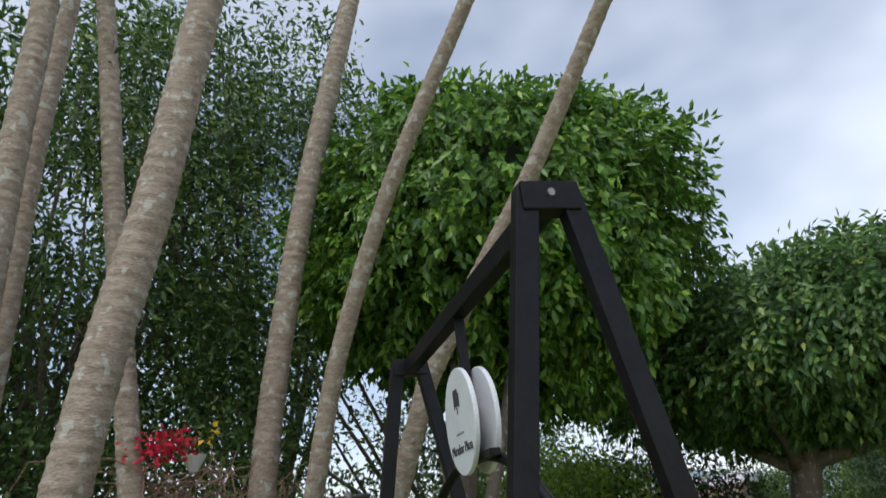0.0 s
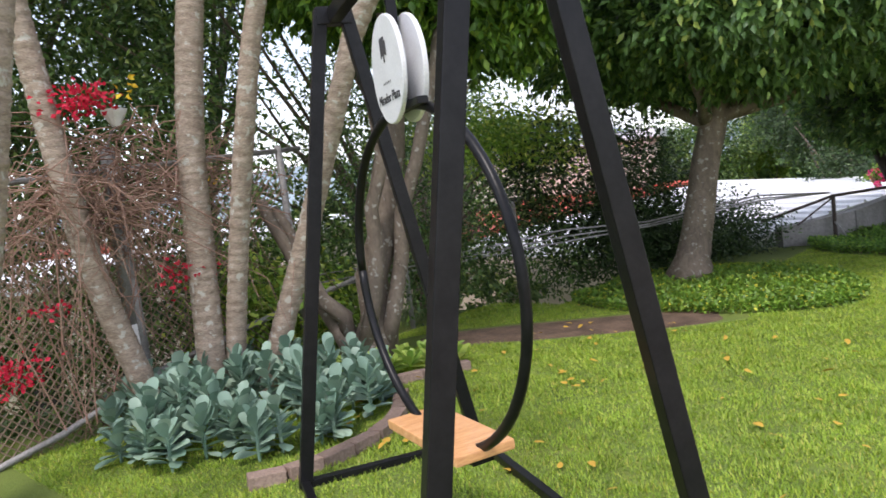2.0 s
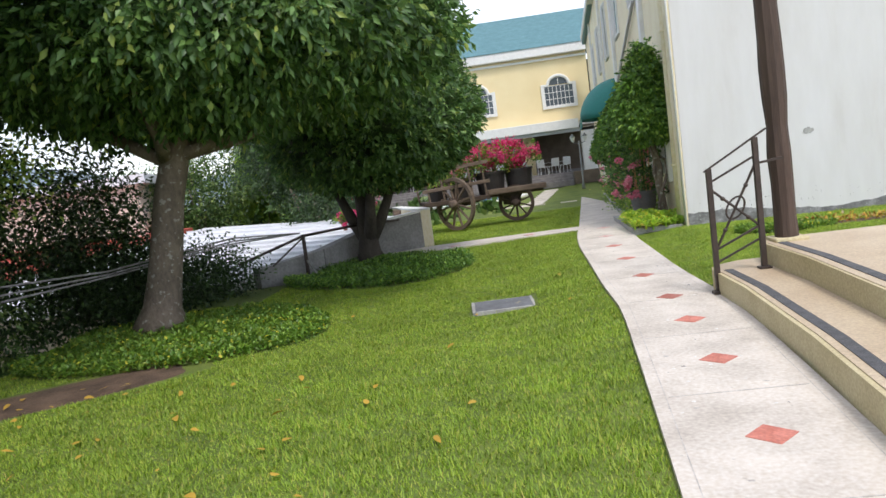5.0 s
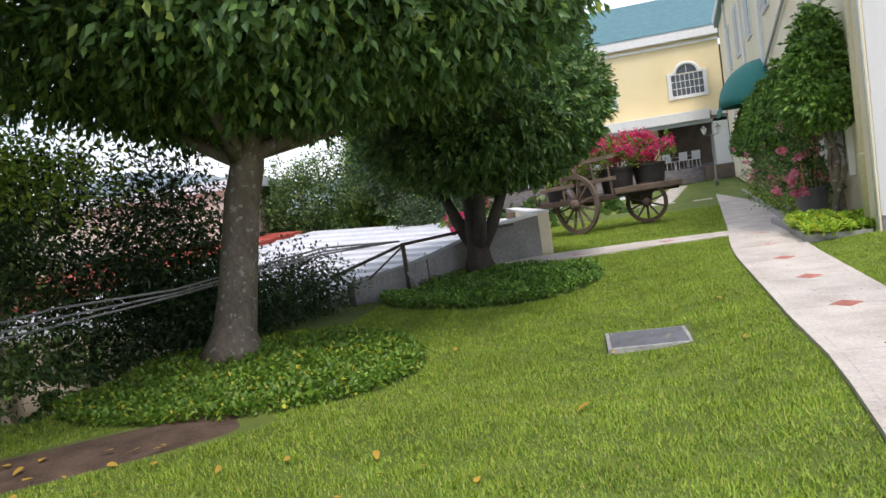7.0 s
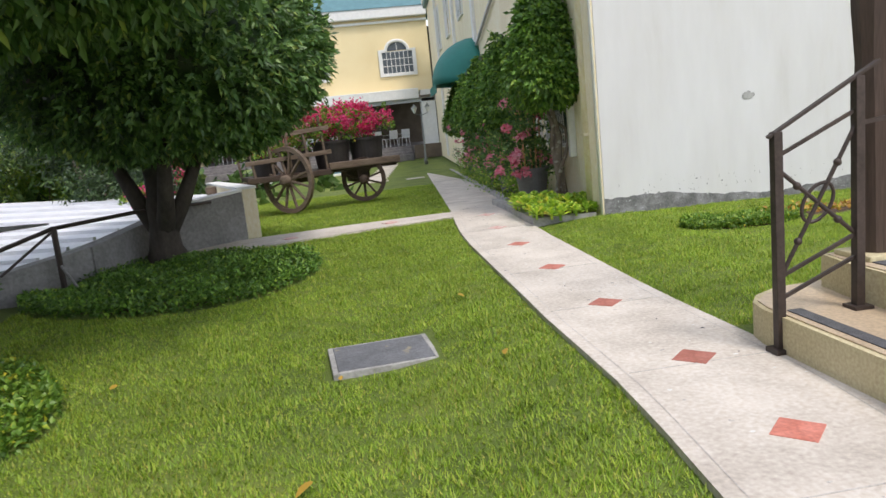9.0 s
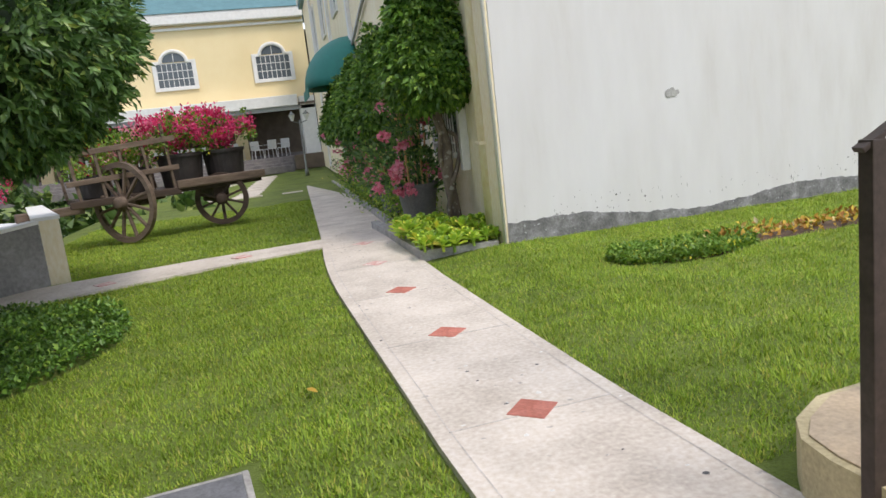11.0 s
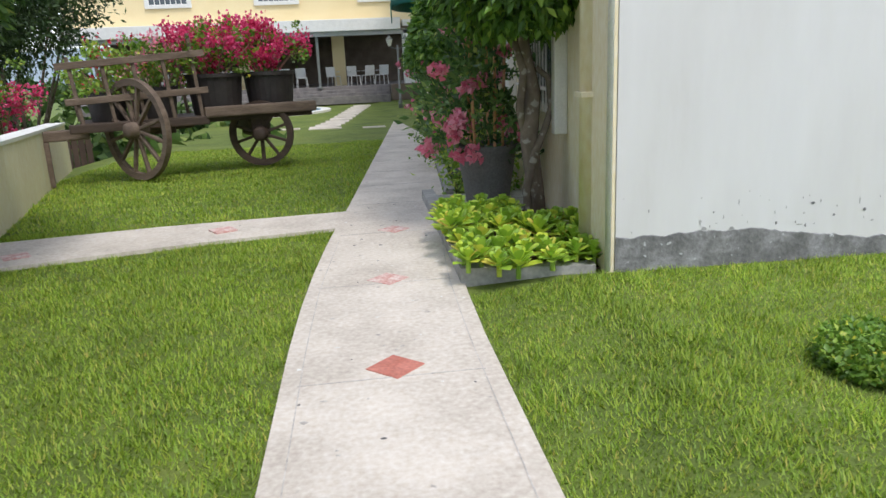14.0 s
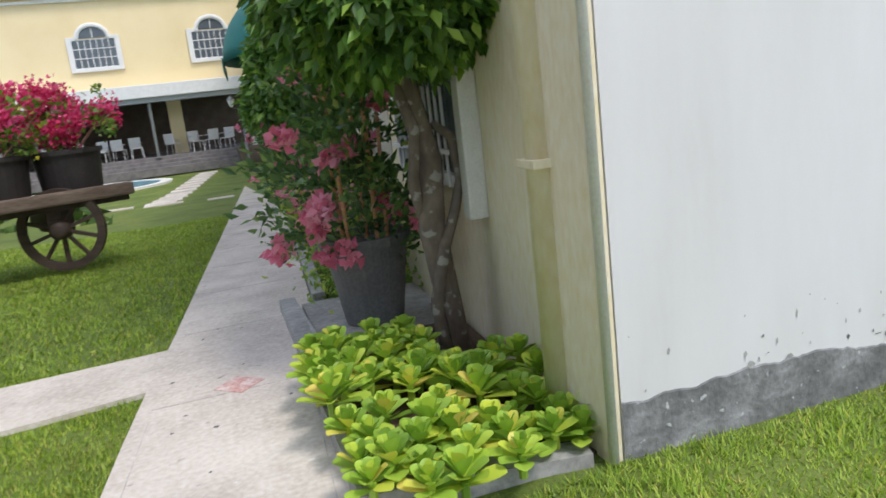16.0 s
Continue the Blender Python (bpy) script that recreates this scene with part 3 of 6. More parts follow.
part("window_guard", boxed((-0.09, 1.12, 0.68), (0.0, 1.22, 2.4), 0.01, SIDE), M_TRIM)
tagged(bpy.data.objects["window_guard"], "white upright metal strip beside the barred window", "window guard", kind="structure")
barred_window(5.2, 6.6, 0.85, 2.2)
for yy in (4.0, 8.6, 13.2, 17.8, 22.4):
    barred_window(yy, yy + 1.3, 4.3, 5.9)
# pilasters and stair-like handrail line on the upper side wall
for yy in (3.2, 10.5, 16.0, 24.0):
    tagged(part("trim", boxed((-0.08, yy, -0.2), (0.0, yy + 0.35, 7.2), 0.01, SIDE), M_TRIM), "white pilaster strip on the side wall", "trim", kind="structure")
tagged(part("trim", barred(SIDE @ Vector((-0.06, 4.2, 4.2)), SIDE @ Vector((-0.06, 12.5, 2.7)), 0.06, 0.06, 0.01), M_GREYTRIM), "slanting brown pipe across the upper side wall", "trim", kind="structure")
tagged(part("trim", boxed((-0.25, -0.25, 7.2), (0.3, 30.2, 7.55), 0.03, SIDE), M_TRIM), "white eaves moulding of the side building", "trim", kind="structure")
tagged(part("trim", boxed((0.06, -0.25, 7.2), (14, 0.28, 7.55), 0.03), M_TRIM), "white eaves moulding above the white wall", "trim", kind="structure")
roof_side = slab("roof", [tuple((SIDE @ Vector(p))[:2]) for p in ((-0.2, -0.2, 0), (14, -0.2, 0), (14, 30, 0), (-0.2, 30, 0))], 7.56, 7.75, M_TEAL, "teal roof of the side building", "roof", "structure")


def awning(y0, y1, z0, z1, out):
    """Quarter-round canvas awning."""
    a = thing("awning", 0, 0, 0, 0, "teal rounded canvas awning above a side entrance", "awning")
    a.matrix_basis = SIDE
    bm = bmesh.new()
    rows = []
    for i in range(13):
        t = i / 12 * math.pi
        y = (y0 + y1) / 2 - math.cos(t) * (y1 - y0) / 2
        row = []
        for j in range(9):
            s = j / 8 * math.pi / 2
            k = math.sin(t) ** 0.6
            row.append(bm.verts.new((-0.02 - out * math.cos(s) * k, y, z0 + (z1 - z0) * math.sin(s) * max(k, 0.05))))
        rows.append(row)
    for p, q in zip(rows, rows[1:]):
        for j in range(8):
            bm.faces.new((p[j], p[j + 1], q[j + 1], q[j]))
    ob = part("canvas", bm, M_AWNING, a, smooth=True)
    mod = ob.modifiers.new("thick", "SOLIDIFY")
    mod.thickness = 0.02
    part("valance", boxed((-out - 0.02, y0 + 0.35, z0 - 0.22), (-out, y1 - 0.35, z0), 0.005), M_AWNING, a)


awning(10.0, 13.4, 2.25, 3.4, 1.15)


# hall at the far end: arched windows above a deep porch
HY = 31.5
HALL_DROP = -0.32
before_hall = set(bpy.data.objects.keys())
HALL_X0, HALL_X1 = -13.0, 2.55


def arched_window(cx):
    w = thing("window_2", cx, HY - 0.02, 4.42, 0, "arched white window with small panes and white surround", "window", kind="structure")
    hw, h, rad = 0.8, 1.1, 0.52
    part("pane", boxed((-hw, -0.03, 0), (hw, 0.0, h)), M_GLASS, w)
    bm = bmesh.new()
    prof = [(rad * math.cos(a), rad * 0.85 * math.sin(a)) for a in np.linspace(0, math.pi, 17)]
    f = bm.faces.new([bm.verts.new((x, -0.03, h + 0.06 + z)) for x, z in prof])
    r = bmesh.ops.extrude_face_region(bm, geom=[f])
    for v in r["geom"]:
        if isinstance(v, bmesh.types.BMVert):
            v.co.y = 0.0
    bmesh.ops.recalc_face_normals(bm, faces=bm.faces)
    part("pane", bm, M_GLASS, w)
    part("window_frame", tubed([((rad + 0.08) * math.cos(a), -0.05, h + 0.04 + (rad * 0.85 + 0.08) * math.sin(a)) for a in np.linspace(0, math.pi, 19)], 0.09, 8), M_TRIM, w)
    for lo, hi in (((-hw - 0.2, -0.09, -0.17), (-hw, 0.0, h + 0.12)), ((hw, -0.09, -0.17), (hw + 0.2, 0.0, h + 0.12)), ((-hw, -0.09, h - 0.02), (-rad, 0.0, h + 0.12)), ((rad, -0.09, h - 0.02), (hw, 0.0, h + 0.12)), ((-hw, -0.09, -0.17), (hw, 0.0, 0.0))):
        part("window_frame", boxed(lo, hi, 0.015), M_TRIM, w)
    for i in range(1, 7):
        part("glazing_bar", boxed((-hw + i * 2 * hw / 7 - 0.015, -0.055, 0), (-hw + i * 2 * hw / 7 + 0.015, -0.025, h)), M_TRIM, w)
    for z in (h / 3, 2 * h / 3, h):
        part("glazing_bar", boxed((-hw, -0.055, z - 0.015), (hw, -0.025, z + 0.015)), M_TRIM, w)
    part("glazing_bar", boxed((-0.015, -0.055, h), (0.015, -0.025, h + rad * 0.85)), M_TRIM, w)


tagged(part("wall_hall", boxed((HALL_X0, HY, 3.0), (HALL_X1, HY + 0.3, 7.3)), M_HALL), "yellow painted upper wall of the hall", "wall", kind="structure")
tagged(part("trim", boxed((HALL_X0, HY - 0.35, 7.25), (HALL_X1, HY + 0.3, 7.75), 0.05), M_TRIM), "white eaves moulding of the hall", "trim", kind="structure")
tagged(part("trim", boxed((HALL_X0, HY - 0.12, 7.0), (HALL_X1, HY, 7.12), 0.02), M_TRIM), "thin white string course below the eaves", "trim", kind="structure")
bm = bmesh.new()
vs = [bm.verts.new(p) for p in ((HALL_X0, HY - 0.4, 7.75), (HALL_X1 + 6, HY - 0.4, 7.75), (HALL_X1 + 6, HY + 5.5, 10.6), (HALL_X0, HY + 5.5, 10.6), (HALL_X0, HY + 5.5, 7.75), (HALL_X1 + 6, HY + 5.5, 7.75))]
for f in ((0, 1, 2, 3), (0, 3, 4), (1, 5, 2), (3, 2, 5, 4), (0, 4, 5, 1)):
    bm.faces.new([vs[i] for i in f])
tagged(part("roof", bm, M_TEAL), "teal sloping roof of the hall", "roof", kind="structure")
for cx in (0.82, -3.8, -8.5):
    arched_window(cx)
# porch: floor, back wall, side, ceiling, band, columns, steps
tagged(part("floor", boxed((HALL_X0, HY - 0.2, -0.2), (HALL_X1, HY + 7, 0.55), 0.01), M_STONE_STEP), "grey tiled porch floor", "floor", kind="structure")
# Back wall and ceiling carry the porch's shade in their colour.
tagged(part("wall_back", boxed((HALL_X0, HY + 6.4, 0.5), (HALL_X1 + 6, HY + 6.7, 7.5)), M_PORCH), "back wall of the porch, coloured dark for its shade", "wall", kind="structure")
tagged(part("ceiling", boxed((HALL_X0, HY - 0.8, 3.0), (HALL_X1, HY + 6.4, 3.12)), M_PORCH), "porch ceiling coloured dark for its shade", "ceiling", kind="structure")
tagged(part("trim", boxed((HALL_X0, HY - 0.95, 2.98), (HALL_X1 - 0.9, HY - 0.02, 3.5), 0.03), M_TRIM), "pale canopy fascia above the porch", "trim", kind="structure")
tagged(part("trim", boxed((HALL_X0, HY - 0.75, 2.78), (HALL_X1, HY - 0.5, 2.98), 0.02), M_GREYTRIM), "grey lintel beam of the porch", "trim", kind="structure")
for i in range(4):
    tagged(part("porch_step", boxed((-12.5, HY - 0.2 - 0.32 * (4 - i), -0.2), (1.0, HY - 0.2 - 0.32 * (3 - i) + 0.004, 0.135 * (i + 1)), 0.012), M_STONE_STEP), "grey stone step up to the porch", "step", "porch steps", "structure")
for cx in (-2.15, -6.6, -11.2):
    c = thing("column", cx, HY - 0.6, 0.5, 0, "slim grey metal porch column", "column", "porch columns", "structure")
    part("shaft", boxed((-0.06, -0.06, 0), (0.06, 0.06, 2.5), 0.01), M_LAMPGREY, c)
    part("base", boxed((-0.1, -0.1, 0), (0.1, 0.1, 0.08), 0.01), M_LAMPGREY, c)
for cx in (-1.2, -5.6, -10.4):
    tagged(part("pillar", boxed((cx - 0.3, HY + 1.2, 0.5), (cx + 0.3, HY + 1.8, 3.05), 0.02), M_HALL), "yellow plastered pillar inside the porch", "pillar", "porch pillars", "structure")
tagged(part("pillar", boxed((1.75, HY - 0.75, -0.1), (2.5, HY - 0.1, 3.4), 0.03), M_TRIM), "white corner pillar beside the porch", "pillar", kind="structure")
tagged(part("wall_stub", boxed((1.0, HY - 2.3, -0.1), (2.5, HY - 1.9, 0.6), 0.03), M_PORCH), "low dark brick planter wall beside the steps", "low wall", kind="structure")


def cafe_chair(m):
    c = new("chair")
    c.matrix_basis = m
    tagged(c, "white plastic chair on the porch", "chair", "porch chairs")
    part("seat", boxed((-0.24, -0.22, 0.42), (0.24, 0.24, 0.46), 0.015), M_PLASTIC, c)
    part("backrest", boxed((-0.24, 0.2, 0.46), (0.24, 0.25, 0.92), 0.02, pose(0, 0, 0, -6, 0, 0)), M_PLASTIC, c)
    for x in (-0.21, 0.21):
        for y in (-0.19, 0.21):
            part("leg", tubed([(x, y, 0.43), (x * 1.12, y * 1.15, 0)], 0.02, 6), M_PLASTIC, c)
        part("armrest", boxed((x - 0.025, -0.2, 0.64), (x + 0.025, 0.22, 0.67), 0.01), M_PLASTIC, c)
    return c


chair = cafe_chair(pose(0.75, HY + 0.5, 0.55, 0, 0, -30))
for x, y, rz in ((0.1, 0.7, -160), (-0.55, 0.4, 20), (-1.5, 0.9, 150), (-3.0, 0.4, 10), (-3.7, 0.7, 170), (-4.4, 0.4, -15), (-5.3, 0.8, 190), (-6.4, 0.5, 5), (-8.2, 0.6, 30), (-9.1, 0.8, 160)):
    copy_thing(chair, pose(x, HY + y, 0.55, 0, 0, rz))


# the hall stands at the foot of the sloping lawn
for ob in bpy.data.objects:
    if ob.name not in before_hall and ob.parent is None:
        ob.location.z += HALL_DROP


def street_lamp(x, y):
    l = thing("garden_lamp", x, y, ground_z(x, y), 0, "grey garden lamp post with twin lanterns", "lamp post")
    part("pole", tubed([(0, 0, 0), (0, 0, 0.25), (0, 0, 0.3), (0, 0, 2.35)], (0.09, 0.08, 0.045, 0.035), 10), M_LAMPGREY, l, smooth=True)
    part("arm", tubed([(-0.3, 0, 2.3), (0, 0, 2.2), (0.3, 0, 2.3)], 0.02, 6), M_LAMPGREY, l)
    for s in (-0.3, 0.3):
        q = part("lantern", turned(((0.05, 0), (0.12, 0.22), (0.12, 0.24)), 8), M_LAMPGLASS, l, "frosted lantern glass")
        q.location = (s, 0, 2.32)
        c = part("lantern_cap", turned(((0.15, 0), (0.05, 0.1), (0.015, 0.17)), 8), M_LAMPGREY, l)
        c.location = (s, 0, 2.56)


street_lamp(1.0, 25.0)
# pool and stepping slabs on the far lawn
tagged(part("pool_rim", turned(((2.7, -0.05), (2.7, 0.05), (2.3, 0.05), (2.3, 0.0)), 40), M_TRIM), "white rim of the round garden pool", "pool", kind="structure")
bpy.data.objects["pool_rim"].location = (-4.4, 26.6, fall(20))
tagged(part("pool_water", turned(((2.35, -0.04), (2.35, 0.035)), 40), M_POOL), "light blue pool water", "pool water", kind="structure")
bpy.data.objects["pool_water"].location = (-4.4, 26.6, fall(20))
for i in range(12):
    tagged(part("stepping_slab", boxed((-2.25 + i * 0.135, 16.6 + i * 1.05, fall(17 + i) - 0.08), (-1.5 + i * 0.135, 17.45 + i * 1.05, fall(17 + i) + 0.0), 0.01), M_CONC), "square stone stepping slab in the lawn", "stepping slab", "slabs to the porch")
for i in range(3):
    tagged(part("stepping_slab", boxed((-3.1 + i * 1.15, 17.0 - i * 0.6, fall(17 - 0.6 * i) - 0.08), (-2.5 + i * 1.15, 17.3 - i * 0.6, fall(17 - 0.6 * i)), 0.01), M_CONC), "stone stepping slab across the lawn", "stepping slab", "slabs across the lawn")

# ---------------------------------------------------------------- steps, railing and timber post beside the path
EDGE = [(-0.90, -4.64), (-0.90, -5.5), (-1.0, -7.0), (-1.22, -9.0), (-1.35, -11.0), (-1.5, -14.0)]
low = [(-0.3, -4.26), (-0.60, -4.28), (-0.78, -4.38), (-0.87, -4.50)] + EDGE
slab("entry_step", low + [(6, -14), (6, -4.28)], -0.1, 0.185, M_STEPSIDE, "wide beige entry step with a rounded corner", "step", "structure")
slab("floor", [(x + (0.03 if i < 3 else 0.03), y - (0.03 if i < 3 else 0)) for i, (x, y) in enumerate(low)] + [(6, -14), (6, -4.31)], 0.185, 0.192, M_STEP, "beige tiled tread of the entry step", "step tread", "structure")
up = [(x + 0.46, y - 0.05) for x, y in EDGE]
slab("entry_step", up + [(6, -14), (6, -4.4), (-0.40, -4.4)], 0.186, 0.372, M_STEPSIDE, "upper beige entry step of the terrace", "step", "structure")
slab("floor", [(x + 0.02, y) for x, y in up] + [(6, -14), (6, -4.42), (-0.38, -4.42)], 0.372, 0.378, M_STEP, "beige tiled terrace floor", "floor", "structure")
for off, zz, nm in ((0.07, 0.196, "tread"), (0.54, 0.382, "terrace edge")):
    line = [(x + off, y - 0.1) for x, y in EDGE]
    slab("grip_strip", line + [(x + 0.075, y) for x, y in line[::-1]], zz - 0.003, zz + 0.001, M_STRIP, "dark grey non-slip strip along the " + nm, "grip strip", "structure")

rail = thing("handrail", 0, 0, 0, 0, "dark brown iron handrail with crossed bars and a ring", "handrail")
RA, RB = Vector((-0.90, -4.785, 0.0)), Vector((-0.52, -4.845, 0.19))


def on_rail(u, z):
    """A point u along the rail's slope, z above its foot."""
    return RA + (RB - RA) * u + Vector((0, 0, z))


part("post", barred(on_rail(0, 0.02), on_rail(0, 1.09), 0.045, 0.045, 0.004), M_RAIL, rail)
part("post", barred(on_rail(1, 0), on_rail(1, 1.12), 0.045, 0.045, 0.004), M_RAIL, rail)
part("foot_plate", boxed(on_rail(0, 0.0) - Vector((0.05, 0.05, 0)), on_rail(0, 0.0) + Vector((0.05, 0.05, 0.025)), 0.004), M_RAIL, rail)
part("foot_plate", boxed(on_rail(1, 0.0) - Vector((0.05, 0.05, 0)), on_rail(1, 0.0) + Vector((0.05, 0.05, 0.02)), 0.004), M_RAIL, rail)
part("top_bar", barred(on_rail(-0.1, 1.085), on_rail(1.25, 1.135), 0.04, 0.015, 0.003), M_RAIL, rail)
for z in (0.97, 0.38, 0.27):
    part("rail_bar", barred(on_rail(0, z), on_rail(1, z), 0.018, 0.018, 0.002), M_RAIL, rail)
part("cross_bar", tubed([on_rail(0.03, 0.9), on_rail(0.97, 0.38)], 0.011, 8), M_RAIL, rail)
part("cross_bar", tubed([on_rail(0.03, 0.38), on_rail(0.97, 0.9)], 0.011, 8), M_RAIL, rail)
mid = on_rail(0.5, 0.64)
dirr = (RB - RA).normalized()
part("ring", tubed([mid + dirr * 0.085 * math.cos(a) + Vector((0, 0, 0.085 * math.sin(a))) for a in np.linspace(0, 2 * math.pi, 33)], 0.009, 8), M_RAIL, rail)
for u, z in ((0.25, 0.775), (0.75, 0.5), (0.25, 0.505), (0.75, 0.775)):
    bm = bmesh.new()
    bmesh.ops.create_icosphere(bm, subdivisions=2, radius=0.02, matrix=Matrix.Translation(on_rail(u, z)))
    part("knot", bm, M_RAIL, rail, smooth=True)
part("bracket", barred(on_rail(1, 0.9), on_rail(1.55, 0.82), 0.02, 0.02), M_RAIL, rail)

post = thing("timber_post", -0.23, -4.60, 0.378, 0, "thick dark brown rough timber post on the terrace", "post")
bm = bmesh.new()
prof = []
rr = random.Random(5)
ring = []
for i in range(15):
    z = i * 0.25
    w = 0.095 + rr.uniform(-0.008, 0.008)
    ring.append([bm.verts.new((w * math.cos(a) * rr.uniform(0.96, 1.04) - 0.012 * z, w * math.sin(a) * rr.uniform(0.96, 1.04), z)) for a in np.linspace(0.3, 2 * math.pi + 0.3, 11)[:-1]])
for a, b in zip(ring, ring[1:]):
    for k in range(10):
        bm.faces.new((a[k], a[(k + 1) % 10], b[(k + 1) % 10], b[k]))
bm.faces.new(ring[-1])
part("trunk", bm, M_TIMBER, post)
part("base_block", boxed((-0.14, -0.14, -0.003), (0.14, 0.14, 0.03), 0.01), M_STEPSIDE, post)

# ---------------------------------------------------------------- low wall, white roof, far town
def run_wall(name, pts, heights, thick, material, label, cap=None):
    """A low wall along a line, with a height at each point."""
    w = thing(name, 0, 0, 0, 0, label, "low wall", kind="structure")
    for (a, b), (h0, h1) in zip(zip(pts, pts[1:]), zip(heights, heights[1:])):
        a, b = Vector((*a, 0)), Vector((*b, 0))
        n = (b - a).cross(Vector((0, 0, 1))).normalized() * thick / 2
        bm = bmesh.new()
        q = [bm.verts.new(p) for p in (a - n + Vector((0, 0, -1.2)), b - n + Vector((0, 0, -1.2)), b + n + Vector((0, 0, -1.2)), a + n + Vector((0, 0, -1.2)), a - n + Vector((0, 0, h0)), b - n + Vector((0, 0, h1)), b + n + Vector((0, 0, h1)), a + n + Vector((0, 0, h0)))]
        for f in ((0, 3, 2, 1), (4, 5, 6, 7), (0, 1, 5, 4), (1, 2, 6, 5), (2, 3, 7, 6), (3, 0, 4, 7)):
            bm.faces.new([q[i] for i in f])
        part("wall", bm, material, w)
        if cap:
            bm = bmesh.new()
            n2 = n * 1.12
            q = [bm.verts.new(p) for p in (a - n2 + Vector((0, 0, h0)), b - n2 + Vector((0, 0, h1)), b + n2 + Vector((0, 0, h1)), a + n2 + Vector((0, 0, h0)))]
            q += [bm.verts.new(v.co + Vector((0, 0, 0.035))) for v in q]
            for f in ((0, 3, 2, 1), (4, 5, 6, 7), (0, 1, 5, 4), (1, 2, 6, 5), (2, 3, 7, 6), (3, 0, 4, 7)):
                bm.faces.new([q[i] for i in f])
            part("coping", bm, cap, w)
    return w


run_wall("parapet", [(-4.25, 2.32), (-5.72, 8.4)], (0.66, 0.48), 0.24, M_CREAM, "cream parapet wall with a white coping", M_TRIM)
run_wall("parapet", [(-4.36, 2.26), (-5.25, 1.45)], (0.64, 0.56), 0.18, M_GREYWALL, "dark grey stained parapet wall with white coping", M_TRIM)
run_wall("parapet", [(-5.3, 1.4), (-5.75, 0.2), (-6.5, -0.75)], (0.5, 0.36, 0.26), 0.18, M_GREYWALL, "grey stained low wall along the garden's edge")


def roof_sheet(name, pts, z, material, label, ribs):
    """Ribbed metal roof over four corners."""
    r = thing(name, 0, 0, 0, 0, label, "roof", kind="structure")
    bm = bmesh.new()
    c = [Vector((*p, q)) for p, q in zip(pts, z)]
    q = [bm.verts.new(p) for p in c] + [bm.verts.new(p - Vector((0, 0, 0.25))) for p in c]
    for f in ((0, 1, 2, 3), (7, 6, 5, 4), (0, 4, 5, 1), (1, 5, 6, 2), (2, 6, 7, 3), (3, 7, 4, 0)):
        bm.faces.new([q[i] for i in f])
    part("sheet", bm, material, r)
    for i in range(1, ribs):
        t = i / ribs
        part("rib", barred(c[0].lerp(c[1], t) + Vector((0, 0, 0.02)), c[3].lerp(c[2], t) + Vector((0, 0, 0.02)), 0.05, 0.05), material, r)
    return r


roof_sheet("low_roof", [(-5.2, 5.8), (-6.9, -0.9), (-15.5, 1.5), (-13.0, 12.5)], (0.42, 0.12, -0.10, 0.45), M_ROOFWHITE, "white ribbed metal roof of the lower building", 12)
roof_sheet("low_roof", [(-13.6, 12.9), (-15.9, 3.2), (-20, 4.5), (-18, 13.5)], (0.5, 0.05, 0.25, 0.7), M_ROOFRED, "red metal roof of a neighbouring building", 8)


def town_house(x, y, w, d, h, base, label):
    t = thing("town_house", x, y, base, RNG.uniform(-30, 30), label, "house")
    part("wall", boxed((-w / 2, -d / 2, -2), (w / 2, d / 2, h)), M_TOWN, t)
    part("roof", boxed((-w / 2 - 0.3, -d / 2 - 0.3, h), (w / 2 + 0.3, d / 2 + 0.3, h + 0.3)), M_ROOFWHITE if w > 6 else M_ROOFRED, t)
    for i in range(3):
        wd = part("window", boxed((-w / 2 + w * (i + 0.5) / 3 - 0.5, -d / 2 - 0.05, h * 0.45), (-w / 2 + w * (i + 0.5) / 3 + 0.5, -d / 2 + 0.02, h * 0.75)), M_DARK, t)
        wd = part("window", boxed((w / 2 - 0.02, -d / 2 + d * (i + 0.5) / 3 - 0.5, h * 0.45), (w / 2 + 0.05, -d / 2 + d * (i + 0.5) / 3 + 0.5, h * 0.75)), M_DARK, t)


for x, y, w, d, h, b in ((-26, 4, 9, 7, 4.5, -4), (-30, 14, 7, 6, 4, -4), (-24, -6, 8, 7, 4.6, -4.2), (-38, 24, 9, 7, 5, -4), (-34, -2, 5, 6, 4.5, -4), (-45, 8, 8, 8, 5.2, -4.5), (-27, -14, 8, 6, 4, -4.5), (-22, 24, 5, 6, 3.2, -3), (-20.5, 13.5, 10, 7, 6.2, -4)):
    town_house(x, y, w, d, h, b, "pale plastered town house below the garden")
# far hills
bm = bmesh.new()
prev = None
for i in range(49):
    a = math.radians(60 + i * 4.5)
    h = 34 + 16 * math.sin(i * 0.5) + 9 * math.sin(i * 1.3 + 1)
    row = [bm.verts.new((700 * math.cos(a), 700 * math.sin(a), -30)), bm.verts.new((780 * math.cos(a), 780 * math.sin(a), h))]
    if prev:
        bm.faces.new((prev[0], row[0], row[1], prev[1]))
    prev = row
tagged(part("backdrop", bm, surface("hill_haze", ((0.3, (0.22, 0.28, 0.32)), (0.7, (0.30, 0.36, 0.40))), scale=0.02, rough=1.0), smooth=True), "hazy blue hills on the horizon", "hills", kind="structure")

# ---------------------------------------------------------------- trees
def tree_base(name, x, y, label, category="tree"):
    return thing(name, x, y, ground_z(x, y) - 0.03, 0, label, category)


def flare(h, r, n=9):
    """Radii of a trunk with a flared foot."""
    return [r * (1 + 0.75 * math.exp(-h * (i / (n - 1)) / 0.16)) * (1 - 0.25 * i / (n - 1)) for i in range(n)]


